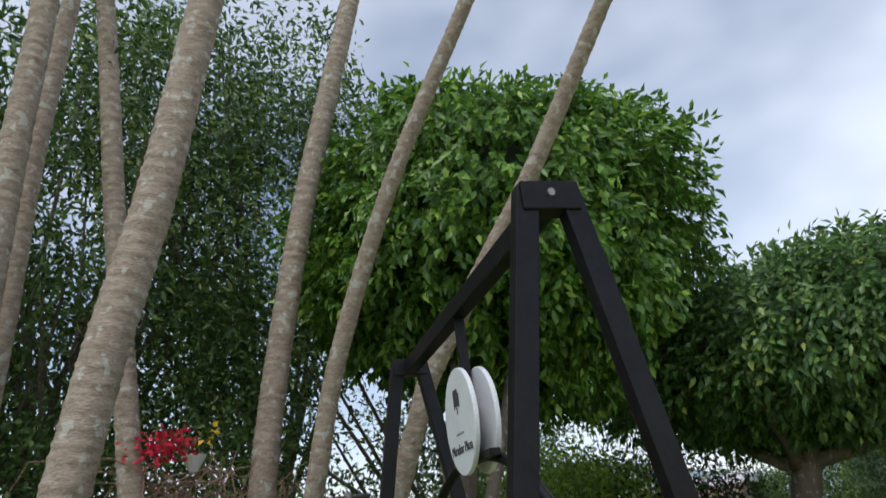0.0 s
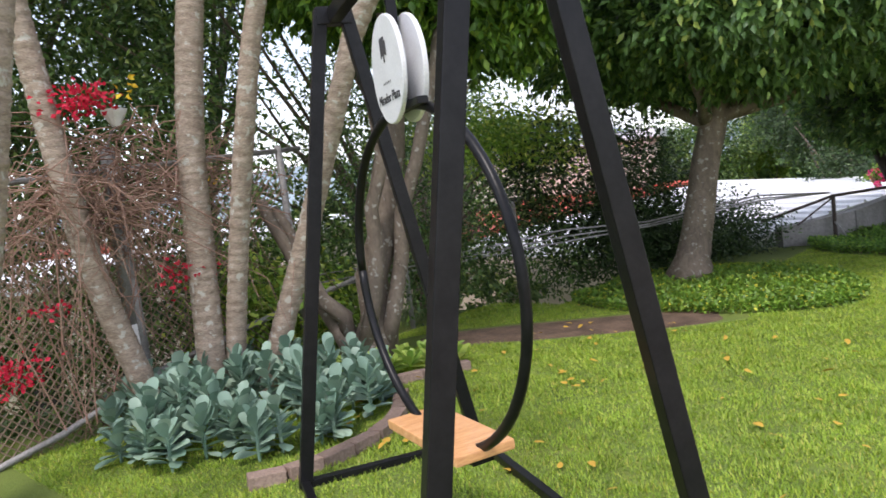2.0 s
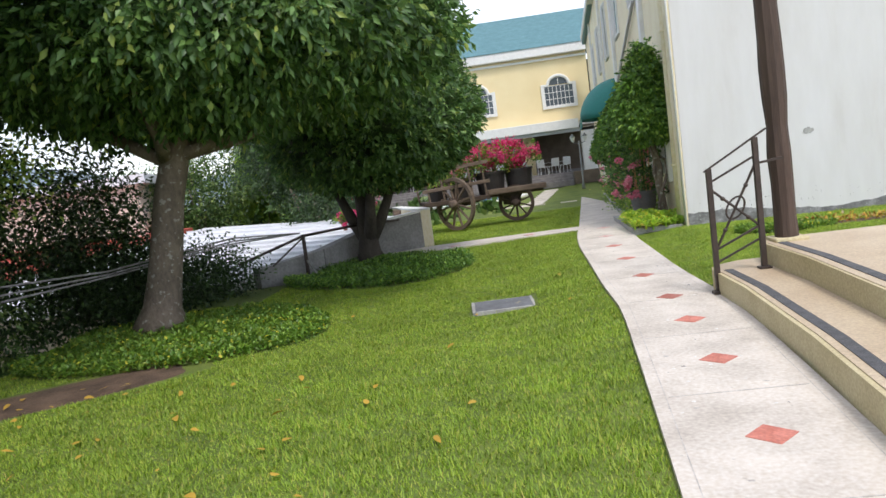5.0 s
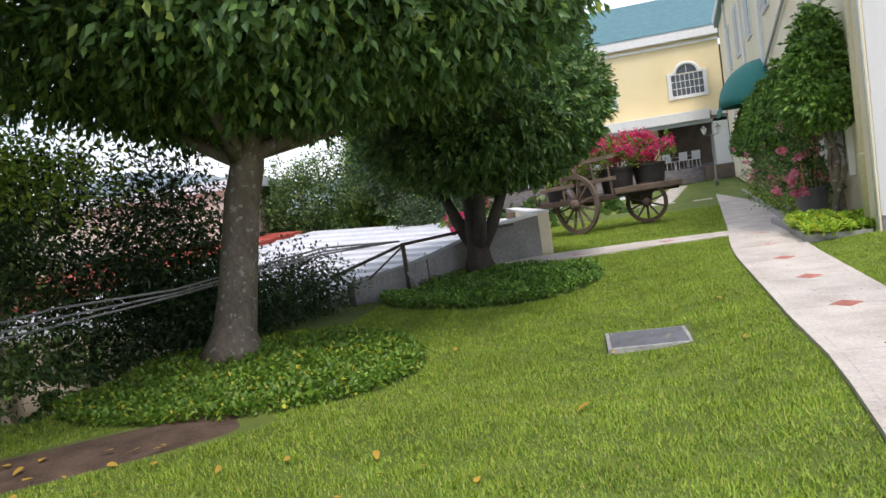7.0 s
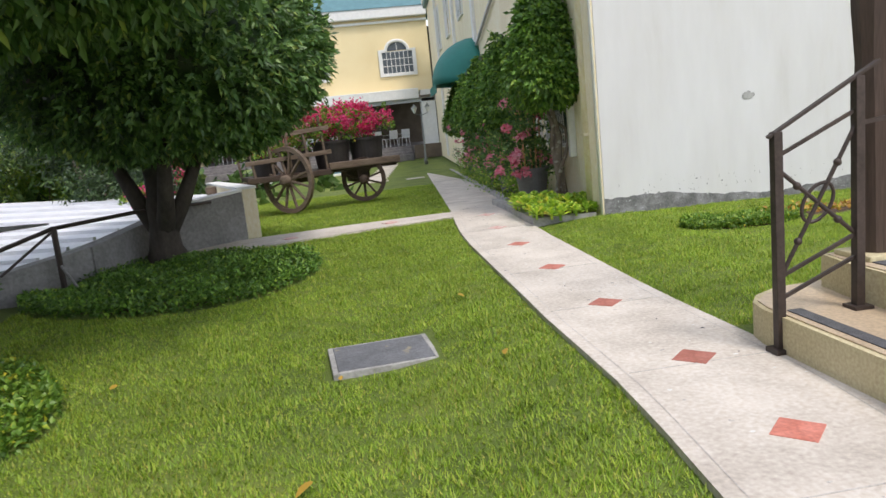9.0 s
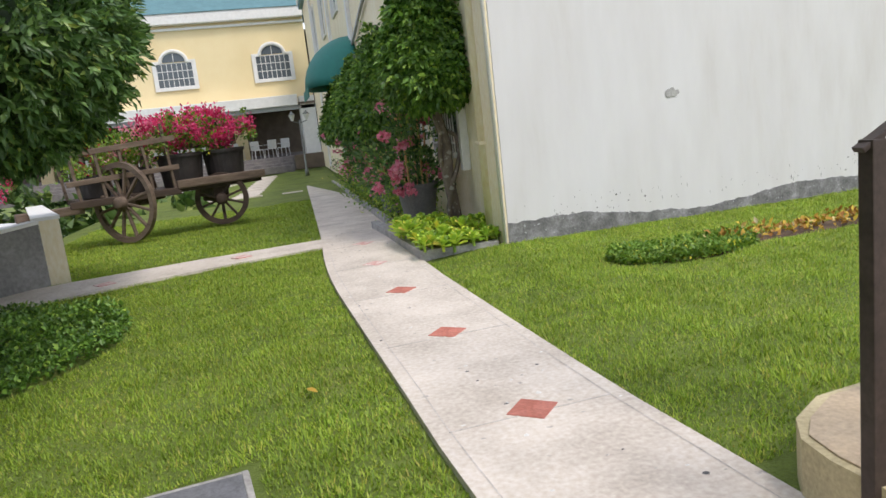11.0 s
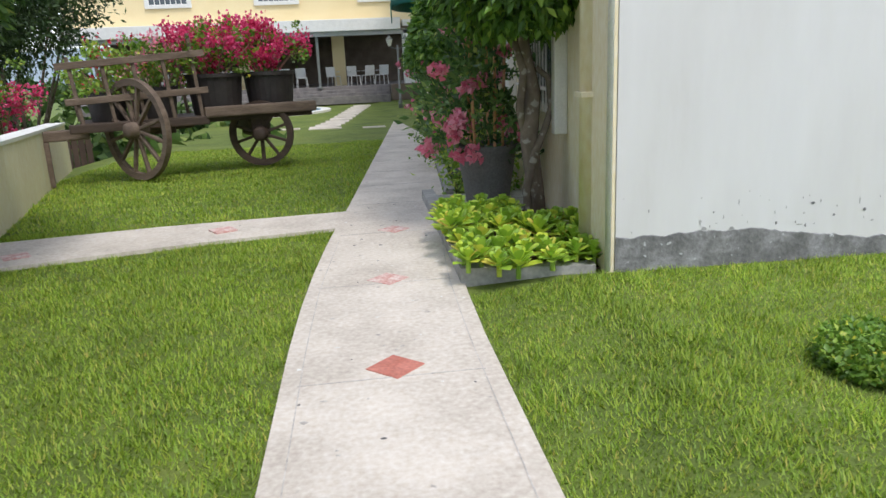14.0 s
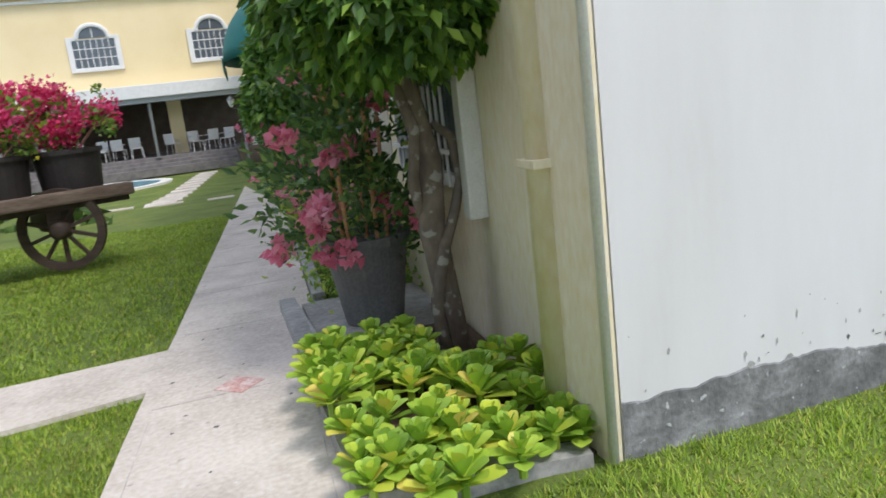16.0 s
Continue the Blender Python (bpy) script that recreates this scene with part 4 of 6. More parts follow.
def wobble(p0, p1, n, amp, seed):
    r = random.Random(seed)
    return [Vector(p0).lerp(Vector(p1), i / (n - 1)) + (Vector((r.uniform(-1, 1), r.uniform(-1, 1), 0)) * amp if 0 < i < n - 1 else Vector()) for i in range(n)]


# clipped round fig behind the swing
t0 = tree_base("tree", -8.05, -7.65, "round clipped fig tree with a gnarled grey trunk")
C0 = Vector((0.42, 1.22, 4.62))
bm = bmesh.new()
tube(bm, wobble((0, 0, 0), C0 - Vector((0.3, 0.3, 1.3)), 9, 0.05, 2), flare(3, 0.17), 12)
part("trunk", bm, M_BARK, t0, smooth=True)
for k, (a, b) in enumerate((((0.1, -0.1, 0.2), (0.55, 0.25, 3.2)), ((-0.12, 0.1, 0.15), (0.0, 0.9, 3.3)), ((0.15, 0.1, 0.1), (0.8, 0.75, 3.2)), ((-0.1, -0.12, 0.3), (-0.5, -0.6, 1.7)), ((0.0, -0.2, 0.0), (-0.75, -0.3, 1.6)))):
    part("stem", tubed(wobble(a, b, 8, 0.07, 20 + k), np.linspace(0.085, 0.05, 8), 8), M_BARK, t0, smooth=True)
crown(t0, C0, (1.98, 1.98, 1.62), 56000, 0.125, 0.06, M_LEAF_BALL, 11, depth=0.3, amp=0.13, k=6.5, droop=0.8, reach=0.26)

# broad dome tree
t1 = tree_base("tree", -6.72, -3.42, "broad dome-shaped laurel tree with a mottled trunk")
part("trunk", tubed(wobble((0, 0, 0), (0.45, 0.35, 2.5), 9, 0.02, 3), flare(2.5, 0.2), 14), M_BARK, t1, smooth=True)
for k, (b, r) in enumerate((((1.9, 0.9, 2.75), 0.075), ((-1.2, 0.4, 2.9), 0.07), ((0.6, -1.0, 3.0), 0.07), ((0.9, 1.6, 2.8), 0.06), ((2.6, 1.5, 2.7), 0.05))):
    pts = [Vector((0.3, 0.22, 1.95)), Vector((0.3, 0.22, 1.95)).lerp(Vector(b), 0.3) + Vector((0.05, 0, -0.08)), Vector((0.3, 0.22, 1.95)).lerp(Vector(b), 0.65) + Vector((0, 0, -0.05)), Vector(b)]
    part("limb", tubed(pts, np.linspace(r * 1.3, r * 0.6, 4), 9), M_BARK, t1, smooth=True)


def flat_under(D):
    return np.where(D[:, 2] < 0, 1 - 0.22 * D[:, 2] ** 2, 1.0)


crown(t1, (0.95, 0.75, 3.22), (2.7, 2.4, 1.02), 62000, 0.125, 0.055, M_LEAF_DOME, 31, depth=0.35, amp=0.10, k=7, droop=0.35, core=0.74, squash=flat_under, reach=0.3)

# clipped ball on a short forked trunk
t2 = tree_base("tree", -5.05, 0.8, "dark clipped ball tree on a short forked trunk")
# Trunk and limbs are coloured as they look in the crown's shade.
part("trunk", tubed(wobble((0, 0, 0), (0.0, 0.0, 1.2), 6, 0.02, 4), flare(1.2, 0.17, 6), 12), M_BARKSHADE, t2, smooth=True)
for k, b in enumerate(((0.55, 0.1, 1.4), (-0.5, 0.1, 1.4), (0.25, -0.45, 1.5), (-0.2, 0.5, 1.5))):
    part("limb", tubed([(0, 0, 0.35), (b[0] * 0.45, b[1] * 0.45, 0.75), b], (0.12, 0.10, 0.06), 8), M_BARKSHADE, t2, smooth=True)
crown(t2, (0.32, 0, 2.32), (1.78, 1.68, 1.26), 52000, 0.10, 0.04, M_LEAF_DOME, 41, depth=0.25, amp=0.05, droop=0.15, reach=0.15, squash=flat_under)

# palms: ringed, lichen-spotted trunks
def palm(name, pts, r0, r1, label):
    p = thing(name, pts[0][0], pts[0][1], pts[0][2], 0, label, "palm", "palms by the fence")
    P = [Vector(q) - Vector(pts[0]) for q in pts]
    seg = [0]
    for a, b in zip(P, P[1:]):
        seg.append(seg[-1] + (b - a).length)
    n = int(seg[-1] / 0.02)
    rr = random.Random(int(seg[-1] * 100))
    out, rad, nxt = [], [], 0.1
    bumps = []
    z = 0
    while z < seg[-1]:
        z += rr.uniform(0.05, 0.12)
        bumps.append(z)
    for i in range(n + 1):
        s = seg[-1] * i / n
        k = max(j for j in range(len(seg) - 1) if seg[j] <= s + 1e-6) if s < seg[-1] else len(seg) - 2
        u = (s - seg[k]) / (seg[k + 1] - seg[k])
        a, b, c, d = P[max(k - 1, 0)], P[k], P[k + 1], P[min(k + 2, len(P) - 1)]
        q = 0.5 * ((2 * b) + (c - a) * u + (2 * a - 5 * b + 4 * c - d) * u * u + (3 * b - a - 3 * c + d) * u ** 3)
        near = min(abs(s - w) for w in bumps)
        r = (r0 + (r1 - r0) * s / seg[-1]) * (1 + 0.5 * math.exp(-s / 0.12)) * (1 + (0.06 if near < 0.012 else rr.uniform(-0.012, 0.012)))
        out.append(q)
        rad.append(r)
    part("trunk", tubed(out, rad, 14), M_PALM, p, smooth=True)
    return p


PALM_LABEL = "slender grey ringed palm trunk with pale lichen spots"
palm("palm", [(-6.46, -11.55, -0.18), (-6.42, -11.37, 0.51), (-6.35, -11.1, 1.68), (-6.28, -10.92, 2.63), (-6.22, -10.73, 3.47), (-6.12, -10.51, 4.76), (-5.95, -10.2, 6.6)], 0.115, 0.095, PALM_LABEL)
palm("palm", [(-8.33, -9.52, -0.2), (-8.45, -9.82, 1.06), (-8.5, -9.93, 1.92), (-8.53, -10.02, 2.93), (-8.56, -10.15, 4.3), (-8.61, -10.32, 6.46), (-8.7, -10.5, 8.5)], 0.10, 0.08, PALM_LABEL)
palm("palm", [(-8.25, -9.16, -0.2), (-8.22, -9.1, 1.13), (-8.17, -9.0, 2.53), (-7.96, -8.67, 4.67), (-7.62, -8.21, 6.98), (-7.4, -7.9, 8.6)], 0.115, 0.095, PALM_LABEL)
palm("palm", [(-8.28, -9.0, -0.2), (-8.0, -8.91, 1.1), (-7.63, -8.88, 2.21), (-7.32, -8.81, 3.11), (-6.68, -8.64, 4.37), (-5.87, -8.4, 5.62), (-5.26, -8.32, 6.36)], 0.085, 0.058, PALM_LABEL)
palm("palm", [(-8.35, -8.7, -0.2), (-7.79, -8.42, 1.13), (-7.07, -8.32, 2.47), (-6.87, -8.26, 2.86), (-6.16, -8.13, 3.67), (-5.77, -8.07, 4.09), (-4.9, -7.99, 5.12), (-4.33, -8.06, 5.68)], 0.10, 0.058, PALM_LABEL)
palm("palm", [(-7.4, -11.5, -0.2), (-7.32, -11.33, 2.0), (-7.29, -11.21, 4.15), (-7.27, -11.13, 5.29), (-7.25, -11.05, 7)], 0.095, 0.08, PALM_LABEL)
palm("palm", [(-7.65, -11.4, -0.2), (-7.58, -11.13, 2.73), (-7.55, -11.03, 4.35), (-7.53, -10.91, 5.58), (-7.5, -10.8, 7.2)], 0.075, 0.06, PALM_LABEL)


def wood(name, blobs, n, length, width, material, seed, label, parent=None):
    """Loose foliage: clumps of leaves round many small centres within ellipsoids."""
    r = np.random.default_rng(seed)
    vol = np.array([b[3] * b[4] * b[5] for b in blobs])
    pick = r.choice(len(blobs), n // 26, p=vol / vol.sum())
    B = np.array(blobs)[pick]
    D = unit(r.normal(0, 1, (len(pick), 3)))
    C = B[:, :3] + D * B[:, 3:] * (r.uniform(0.2, 1, (len(pick), 1)) ** 0.5) * r.uniform(0.75, 1.3, (len(pick), 1))
    P = np.repeat(C, 26, axis=0) + r.normal(0, 0.17, (len(C) * 26, 3))
    A = np.repeat(D, 26, axis=0) * 0.5 + np.array([0, 0, -0.35])
    V, T = leaf_soup(P, A, length, width, rng=r, spread=0.7)
    ob = soup(name, V, T, material, parent, "" if parent else label)
    if parent:
        ob["kind"] = "stuff"
    else:
        tagged(ob, label, "foliage", kind="stuff")
    return C


def branch_net(parent, root, C, count, seed, r0=0.05):
    r = random.Random(seed)
    for i in range(count):
        e = Vector(C[r.randrange(len(C))])
        m1 = Vector(root).lerp(e, 0.4) + Vector((r.uniform(-0.3, 0.3), r.uniform(-0.3, 0.3), r.uniform(0, 0.5)))
        part("limb", tubed([root, m1, e], (r0, r0 * 0.7, 0.012), 6), M_BARK, parent)


def wild_tree(x, y, h, blobs, n, length, width, material, seed, label, trunk_r=0.14, limbs=12):
    z = ground_z(x, y)
    t = thing("tree", x, y, z, 0, label, "tree", "trees behind the fence")
    part("trunk", tubed(wobble((0, 0, -0.3), (0.2, 0.1, h), 7, 0.12, seed), np.linspace(trunk_r, trunk_r * 0.5, 7), 10), M_BARK, t, smooth=True)
    C = wood("crown", [(bx - x, by - y, bz - z, a, b, c) for bx, by, bz, a, b, c in blobs], n, length, width, material, seed, "", t)
    branch_net(t, (0.15, 0.05, h * 0.6), C, limbs, seed)
    return t


wild_tree(-12.2, -9.8, 4.0, [(-11.8, -9.6, 5.6, 2.6, 2.4, 2.4), (-12.6, -11.2, 4.2, 2.2, 2.0, 2.0), (-11.6, -8.0, 4.3, 1.8, 1.6, 1.6), (-11.4, -8.9, 7.7, 1.8, 1.6, 1.4)], 31000, 0.13, 0.05, M_LEAF_WOOD, 51, "tall dark leafy tree behind the fence", limbs=30)
wild_tree(-13.0, -6.4, 4.2, [(-12.0, -6.6, 6.2, 2.6, 2.4, 2.4), (-12.8, -7.6, 3.6, 2.0, 2.0, 1.8), (-11.0, -8.4, 7.4, 2.0, 1.8, 1.6), (-10.8, -7.2, 7.9, 1.5, 1.4, 1.2)], 29000, 0.13, 0.05, M_LEAF_WOOD, 52, "tall dark leafy tree with sky showing through", limbs=30)
wild_tree(-11.6, -13.0, 4.0, [(-10.6, -12.8, 5.4, 2.2, 2.0, 2.3), (-11.5, -13.4, 3.4, 2.0, 2.0, 1.8), (-9.6, -11.9, 6.8, 1.7, 1.5, 1.4)], 26000, 0.14, 0.055, M_LEAF_WOOD, 53, "dark leafy tree behind the fence corner", limbs=26)
wild_tree(-11.0, -4.2, 3.0, [(-11.2, -3.4, 3.3, 1.9, 1.6, 1.1), (-12.4, -1.6, 2.5, 1.8, 1.6, 1.4), (-10.6, -7.6, 4.0, 1.4, 1.3, 1.0), (-10.3, -5.2, 1.5, 1.2, 1.5, 1.5), (-10.3, -6.9, 2.3, 1.2, 1.2, 1.6), (-9.9, -3.5, 1.4, 1.1, 1.0, 1.4), (-10.9, -4.2, 3.0, 1.5, 1.4, 0.8), (-10.8, -2.2, 1.6, 1.2, 1.0, 1.5)], 19000, 0.10, 0.042, M_LEAF_WOOD, 54, "spreading leafy tree beyond the wire fence", limbs=44)
wild_tree(-14.6, 15.6, 2.5, [(-14.4, 15.4, 1.5, 2.0, 1.8, 1.5), (-16.4, 13.8, 1.2, 1.8, 1.8, 1.2)], 15000, 0.16, 0.07, M_LEAF_WOOD, 55, "grey-green tree beyond the white roof", limbs=8)
wild_tree(-12.7, 17.7, 2.6, [(-12.6, 17.6, 2.4, 0.9, 0.9, 1.7), (-12.9, 17.9, 0.9, 1.1, 1.0, 1.2)], 15000, 0.16, 0.07, M_LEAF_LIME, 59, "light green slender tree beyond the white roof", limbs=8)
wild_tree(-16.5, 1.0, 3.0, [(-16.0, 1.2, 1.6, 2.0, 1.8, 1.6), (-18.0, 3.4, 1.4, 1.8, 1.6, 1.3)], 10000, 0.16, 0.07, M_LEAF_WOOD, 56, "green tree on the slope below the garden", limbs=6)
wild_tree(-9.6, 16.5, 3.5, [(-9.2, 16.0, 3.6, 2.4, 2.0, 1.9), (-11.4, 17.5, 3.2, 2.2, 2.0, 1.8), (-7.6, 15.6, 4.4, 1.2, 1.2, 0.9)], 22000, 0.16, 0.065, M_LEAF_DARK, 57, "dark leafy tree at the far side of the lawn", limbs=8)
wild_tree(-8.2, 10.5, 2.5, [(-7.9, 12.0, 2.9, 1.8, 1.5, 1.7), (-9.5, 11.5, 2.2, 1.6, 1.5, 1.4), (-6.9, 13.2, 3.6, 1.3, 1.2, 1.0)], 26000, 0.13, 0.05, M_LEAF_DARK, 58, "dark leafy tree beyond the parapet", limbs=6)
# far trees on the slope and in the town
far = []
fr = random.Random(31)
for i in range(46):
    a, d = math.radians(fr.uniform(95, 200)), fr.uniform(22, 60)
    far.append((d * math.cos(a) - 2, d * math.sin(a) - 8, fr.uniform(-3.2, -0.6) + (d - 22) * 0.02, fr.uniform(2, 4.5), fr.uniform(2, 4.5), fr.uniform(1.3, 2.6)))
wood("far_trees", far, 42000, 0.5, 0.28, M_LEAF_WOOD, 68, "distant green trees on the slope below the garden")
# hedges and undergrowth
wood("hedge", [(-9.9, -9.6, 0.9, 0.8, 2.0, 1.3), (-10.2, -11.8, 1.2, 0.9, 1.6, 1.4), (-9.9, -7.4, 0.6, 0.8, 1.3, 0.9), (-10.4, -9.4, 2.4, 0.7, 2.2, 0.8)], 26000, 0.10, 0.05, M_LEAF_WOOD, 61, "overgrown climbing hedge along the wire fence")
wood("hedge", [(-9.3, -5.3, 0.5, 0.9, 1.4, 0.8), (-9.0, -3.6, 0.5, 0.9, 1.2, 0.8), (-9.6, -6.6, 0.9, 0.8, 1.0, 0.9)], 9000, 0.08, 0.035, M_LEAF_WOOD, 62, "thin dark hedge along the garden's edge")
wood("hedge", [(-8.0, -2.2, 1.1, 0.7, 0.7, 1.25), (-8.8, -3.3, 1.5, 0.6, 0.7, 0.8), (-8.5, -2.7, 0.5, 0.7, 0.7, 0.7)], 17000, 0.085, 0.037, M_LEAF_DARK, 67, "tall dense dark hedge behind the dome tree")
wood("hedge", [(-7.5, -2.2, 0.3, 0.65, 0.85, 0.5), (-7.0, -1.2, 0.25, 0.5, 0.6, 0.42)], 15000, 0.07, 0.03, M_LEAF_DARK, 63, "low dark hedge beside the grey wall")
wood("shrub", [(-9.3, -8.1, 0.4, 0.7, 0.6, 0.6), (-9.6, -7.0, 0.3, 0.6, 0.6, 0.5)], 5000, 0.11, 0.05, M_LEAF_LIME, 64, "light green shrubs behind the fig tree")
wood("shrub", [(-6.6, 6.6, 0.7, 0.5, 0.5, 0.5), (-7.6, 8.2, 0.7, 0.9, 0.7, 0.6)], 5000, 0.12, 0.05, M_LEAF_DARK, 65, "green shrubs behind the parapet")
wood("hedge", [(-9.2, -4.2, 2.1, 0.9, 0.9, 0.28), (-8.6, -3.4, 2.0, 0.7, 0.7, 0.25)], 4500, 0.09, 0.04, M_LEAF_LIME, 66, "light green creeper hanging over the fence")

# far corner behind the parapet: board fence and magenta bushes
board_fence = thing("board_fence", -7.9, 11.0, ground_z(-7.0, 11.3) + 0.9, 20, "brown upright board fence behind the parapet", "fence")
for i in range(14):
    part("board", boxed((i * 0.125, -0.012, -1.4), (i * 0.125 + 0.11, 0.012, 0.55 + 0.02 * (i % 3)), 0.004), M_TIMBER, board_fence)
for z in (-0.1, 0.35):
    part("rail", boxed((-0.02, 0.013, z), (1.76, 0.06, z + 0.07), 0.004), M_TIMBER, board_fence)


def magenta_bush(x, y, z, s, n, seed, label):
    b = thing("bougainvillea", x, y, z, 0, label, "bush")
    q = np.random.default_rng(seed)
    bm = bmesh.new()
    for i in range(7):
        a = q.uniform(0, 6.28)
        tube(bm, [(0, 0, -0.3), (0.3 * s * math.cos(a), 0.3 * s * math.sin(a), 0.3 * s), (s * 0.8 * math.cos(a), s * 0.8 * math.sin(a), s * q.uniform(0.5, 1.0))], (0.02, 0.014, 0.006), 5)
    part("stem", bm, M_TWIG, b)
    for nm, mat, m, size in (("foliage", M_LEAF_COVER, n // 2, 0.07), ("blossom", M_PETAL_MAG, n, 0.06)):
        C = np.repeat(q.normal(0, 0.45, (18, 3)) * s + np.array([0, 0, 0.55 * s]), m // 18, 0)
        P = C + q.normal(0, 0.12 * s, C.shape)
        V, T = leaf_soup(P, q.normal(0, 1, P.shape), size, size * 0.8, rng=q, spread=0.4)
        soup(nm, V, T, mat, b)["kind"] = "stuff"


magenta_bush(-7.0, 9.6, 0.55, 0.55, 1500, 5, "magenta bougainvillea bush behind the parapet")
magenta_bush(-6.2, 4.1, 0.50, 0.20, 400, 6, "small magenta bougainvillea beside the white roof")

# dry bramble heap with red bougainvillea
heap = thing("dry_bramble", -8.6, -9.75, 0.1, 0, "tangled heap of dry brown bramble stems", "bramble", kind="stuff")
bm = bmesh.new()
rr = random.Random(12)
for i in range(330):
    a = Vector((rr.gauss(0.05, 0.18), rr.gauss(0.2, 0.42), rr.gauss(1.78, 0.2)))
    b = a + Vector((rr.gauss(0.05, 0.25), rr.gauss(0, 0.45), rr.gauss(-0.1, 0.25)))
    c = b + Vector((rr.gauss(0, 0.25), rr.gauss(0, 0.35), -abs(rr.gauss(0.3, 0.4))))
    tube(bm, [a, (a + b) / 2 + Vector((0, 0, rr.uniform(0, 0.15))), b, c], (0.0055, 0.005, 0.004, 0.002), 4)
for i in range(24):
    a = Vector((rr.gauss(-0.15, 0.2), rr.gauss(-0.3, 0.8), rr.uniform(-0.1, 0.4)))
    b = Vector((a.x + rr.gauss(0, 0.2), a.y + rr.gauss(0, 0.3), rr.uniform(1.0, 1.9)))
    tube(bm, [a, (a + b) / 2 + Vector((rr.gauss(0, 0.1), rr.gauss(0, 0.15), 0)), b], (0.006, 0.005, 0.004), 4)
part("stem_tangle", bm, M_TWIG, heap)


def flower_cluster(name, place, n, spread, material, label, size=0.06, category="flowers", green=0, parent=None):
    r = np.random.default_rng(int(abs(place[0] * 97 + place[1] * 31 + place[2] * 7)))
    P = r.normal(0, 1, (n, 3)) * spread
    V, T = leaf_soup(P, unit(P) + 0.01, size, size * 0.8, rng=r, spread=0.8)
    ob = soup(name, V, T, material, parent, label if not parent else "")
    ob.location = place
    if not parent:
        tagged(ob, label, category, kind="stuff")
    return ob


for p, n, s in (((-8.34, -9.78, 2.52), 240, (0.07, 0.11, 0.055)), ((-8.55, -10.5, 0.62), 170, (0.07, 0.10, 0.06)), ((-8.2, -9.35, 1.16), 60, (0.05, 0.06, 0.06)), ((-8.5, -10.2, 1.02), 30, (0.05, 0.08, 0.03)), ((-8.2, -9.1, 1.1), 30, (0.04, 0.06, 0.05)), ((-8.9, -11.2, 2.2), 60, (0.05, 0.06, 0.06))):
    flower_cluster("bougainvillea_blossom", p, n, s, M_PETAL_RED, "red bougainvillea bracts on the bramble", size=0.045)
flower_cluster("yellow_flower", (-8.3, -9.45, 2.62), 10, (0.03, 0.04, 0.04), M_PETAL_YEL, "single yellow flower among the leaves")
flower_cluster("yellow_flower", (-9.2, -8.4, 1.9), 20, (0.03, 0.05, 0.03), M_PETAL_YEL, "single yellow flower among the leaves")

# wire fence: posts, rails and mesh
fence = thing("wire_fence", 0, 0, 0, 0, "rusty chain-link fence on grey pipe posts", "fence")
FA, FB = Vector((-8.75, -12.6, -0.35)), Vector((-8.72, -7.6, -0.15))
for u in (0.04, 0.33, 0.63, 0.95):
    q = FA.lerp(FB, u)
    part("post", tubed([q, q + Vector((0, 0, 2.3))], 0.035, 10), M_PIPE, fence, smooth=True)
part("rail", tubed([FA + Vector((0.05, 0, -0.1)), Vector((-8.7, -10.2, 0.05)), Vector((-8.68, -9.3, 0.34)), Vector((-8.65, -8.2, 0.55)), Vector((-8.75, -6.6, 0.75))], 0.028, 8), M_PIPE, fence, smooth=True)
part("rail", tubed([FA + Vector((0, 0, 2.25)), FB + Vector((0, 0, 2.25))], 0.025, 8), M_PIPE, fence, smooth=True)
bm = bmesh.new()
L = (FB - FA).length
for i in range(int(L / 0.075) + 30):
    for s in (-1, 1):
        a0, b0 = (i * 0.075 - 2.1, i * 0.075) if s > 0 else (i * 0.075, i * 0.075 - 2.1)
        za, zb = 0.0, 2.1
        if min(a0, b0) < 0 or max(a0, b0) > L:
            continue
        d = (FB - FA).normalized()
        tube(bm, [FA + d * a0 + Vector((0, 0, za)), FA + d * b0 + Vector((0, 0, zb))], 0.0055, 4)
part("wire_mesh", bm, M_WIRE, fence)
fp = thing("fence_pole", -8.78, -9.5, -0.2, 0, "leaning grey pole painted white at its foot", "pole")
part("pole", tubed([(0, 0, 0.95), (0.03, 0.02, 2.4)], 0.06, 10), M_PIPE, fp, smooth=True)
part("painted_foot", tubed([(0, 0, 0), (0, 0, 0.95)], 0.062, 10), M_TRIM, fp, smooth=True)
e = thing("flood_lamp", -8.45, -9.5, 2.42, 0, "small white floodlight on the fence pole", "floodlight")
part("housing", turned(((0.03, -0.08), (0.09, 0.02), (0.10, 0.05)), 12), M_TRIM, e)
part("bracket", tubed([(0, 0, -0.06), (-0.12, 0.0, -0.12), (-0.30, 0.0, -0.28)], 0.014, 6), M_PIPE, e)
cable = thing("cable", 0, 0, 0, 0, "grey cables strung along the garden's edge", "cable")
for k, dz in enumerate((0, 0.07, 0.16)):
    pts = [(-9.1, -7.6, 0.62 + dz), (-9.0, -4.85, 0.53 + dz * 0.7), (-8.1, -4.05, 0.60 + dz), (-7.3, -3.3, 0.66 + dz * 0.4), (-6.6, -1.2, 0.72 + dz * 0.5), (-5.9, -0.25, 0.69)]
    part("wire", tubed(pts, 0.012, 6), M_PIPE, cable)
for x, y in ((-8.6, -4.4), (-8.9, -6.2)):
    q = thing("fence_pole", x, y, ground_z(x, y), 0, "thin grey garden fence pole", "pole")
    part("pole", tubed([(0, 0, -0.1), (0, 0, 1.9)], 0.03, 8), M_PIPE, q, smooth=True)
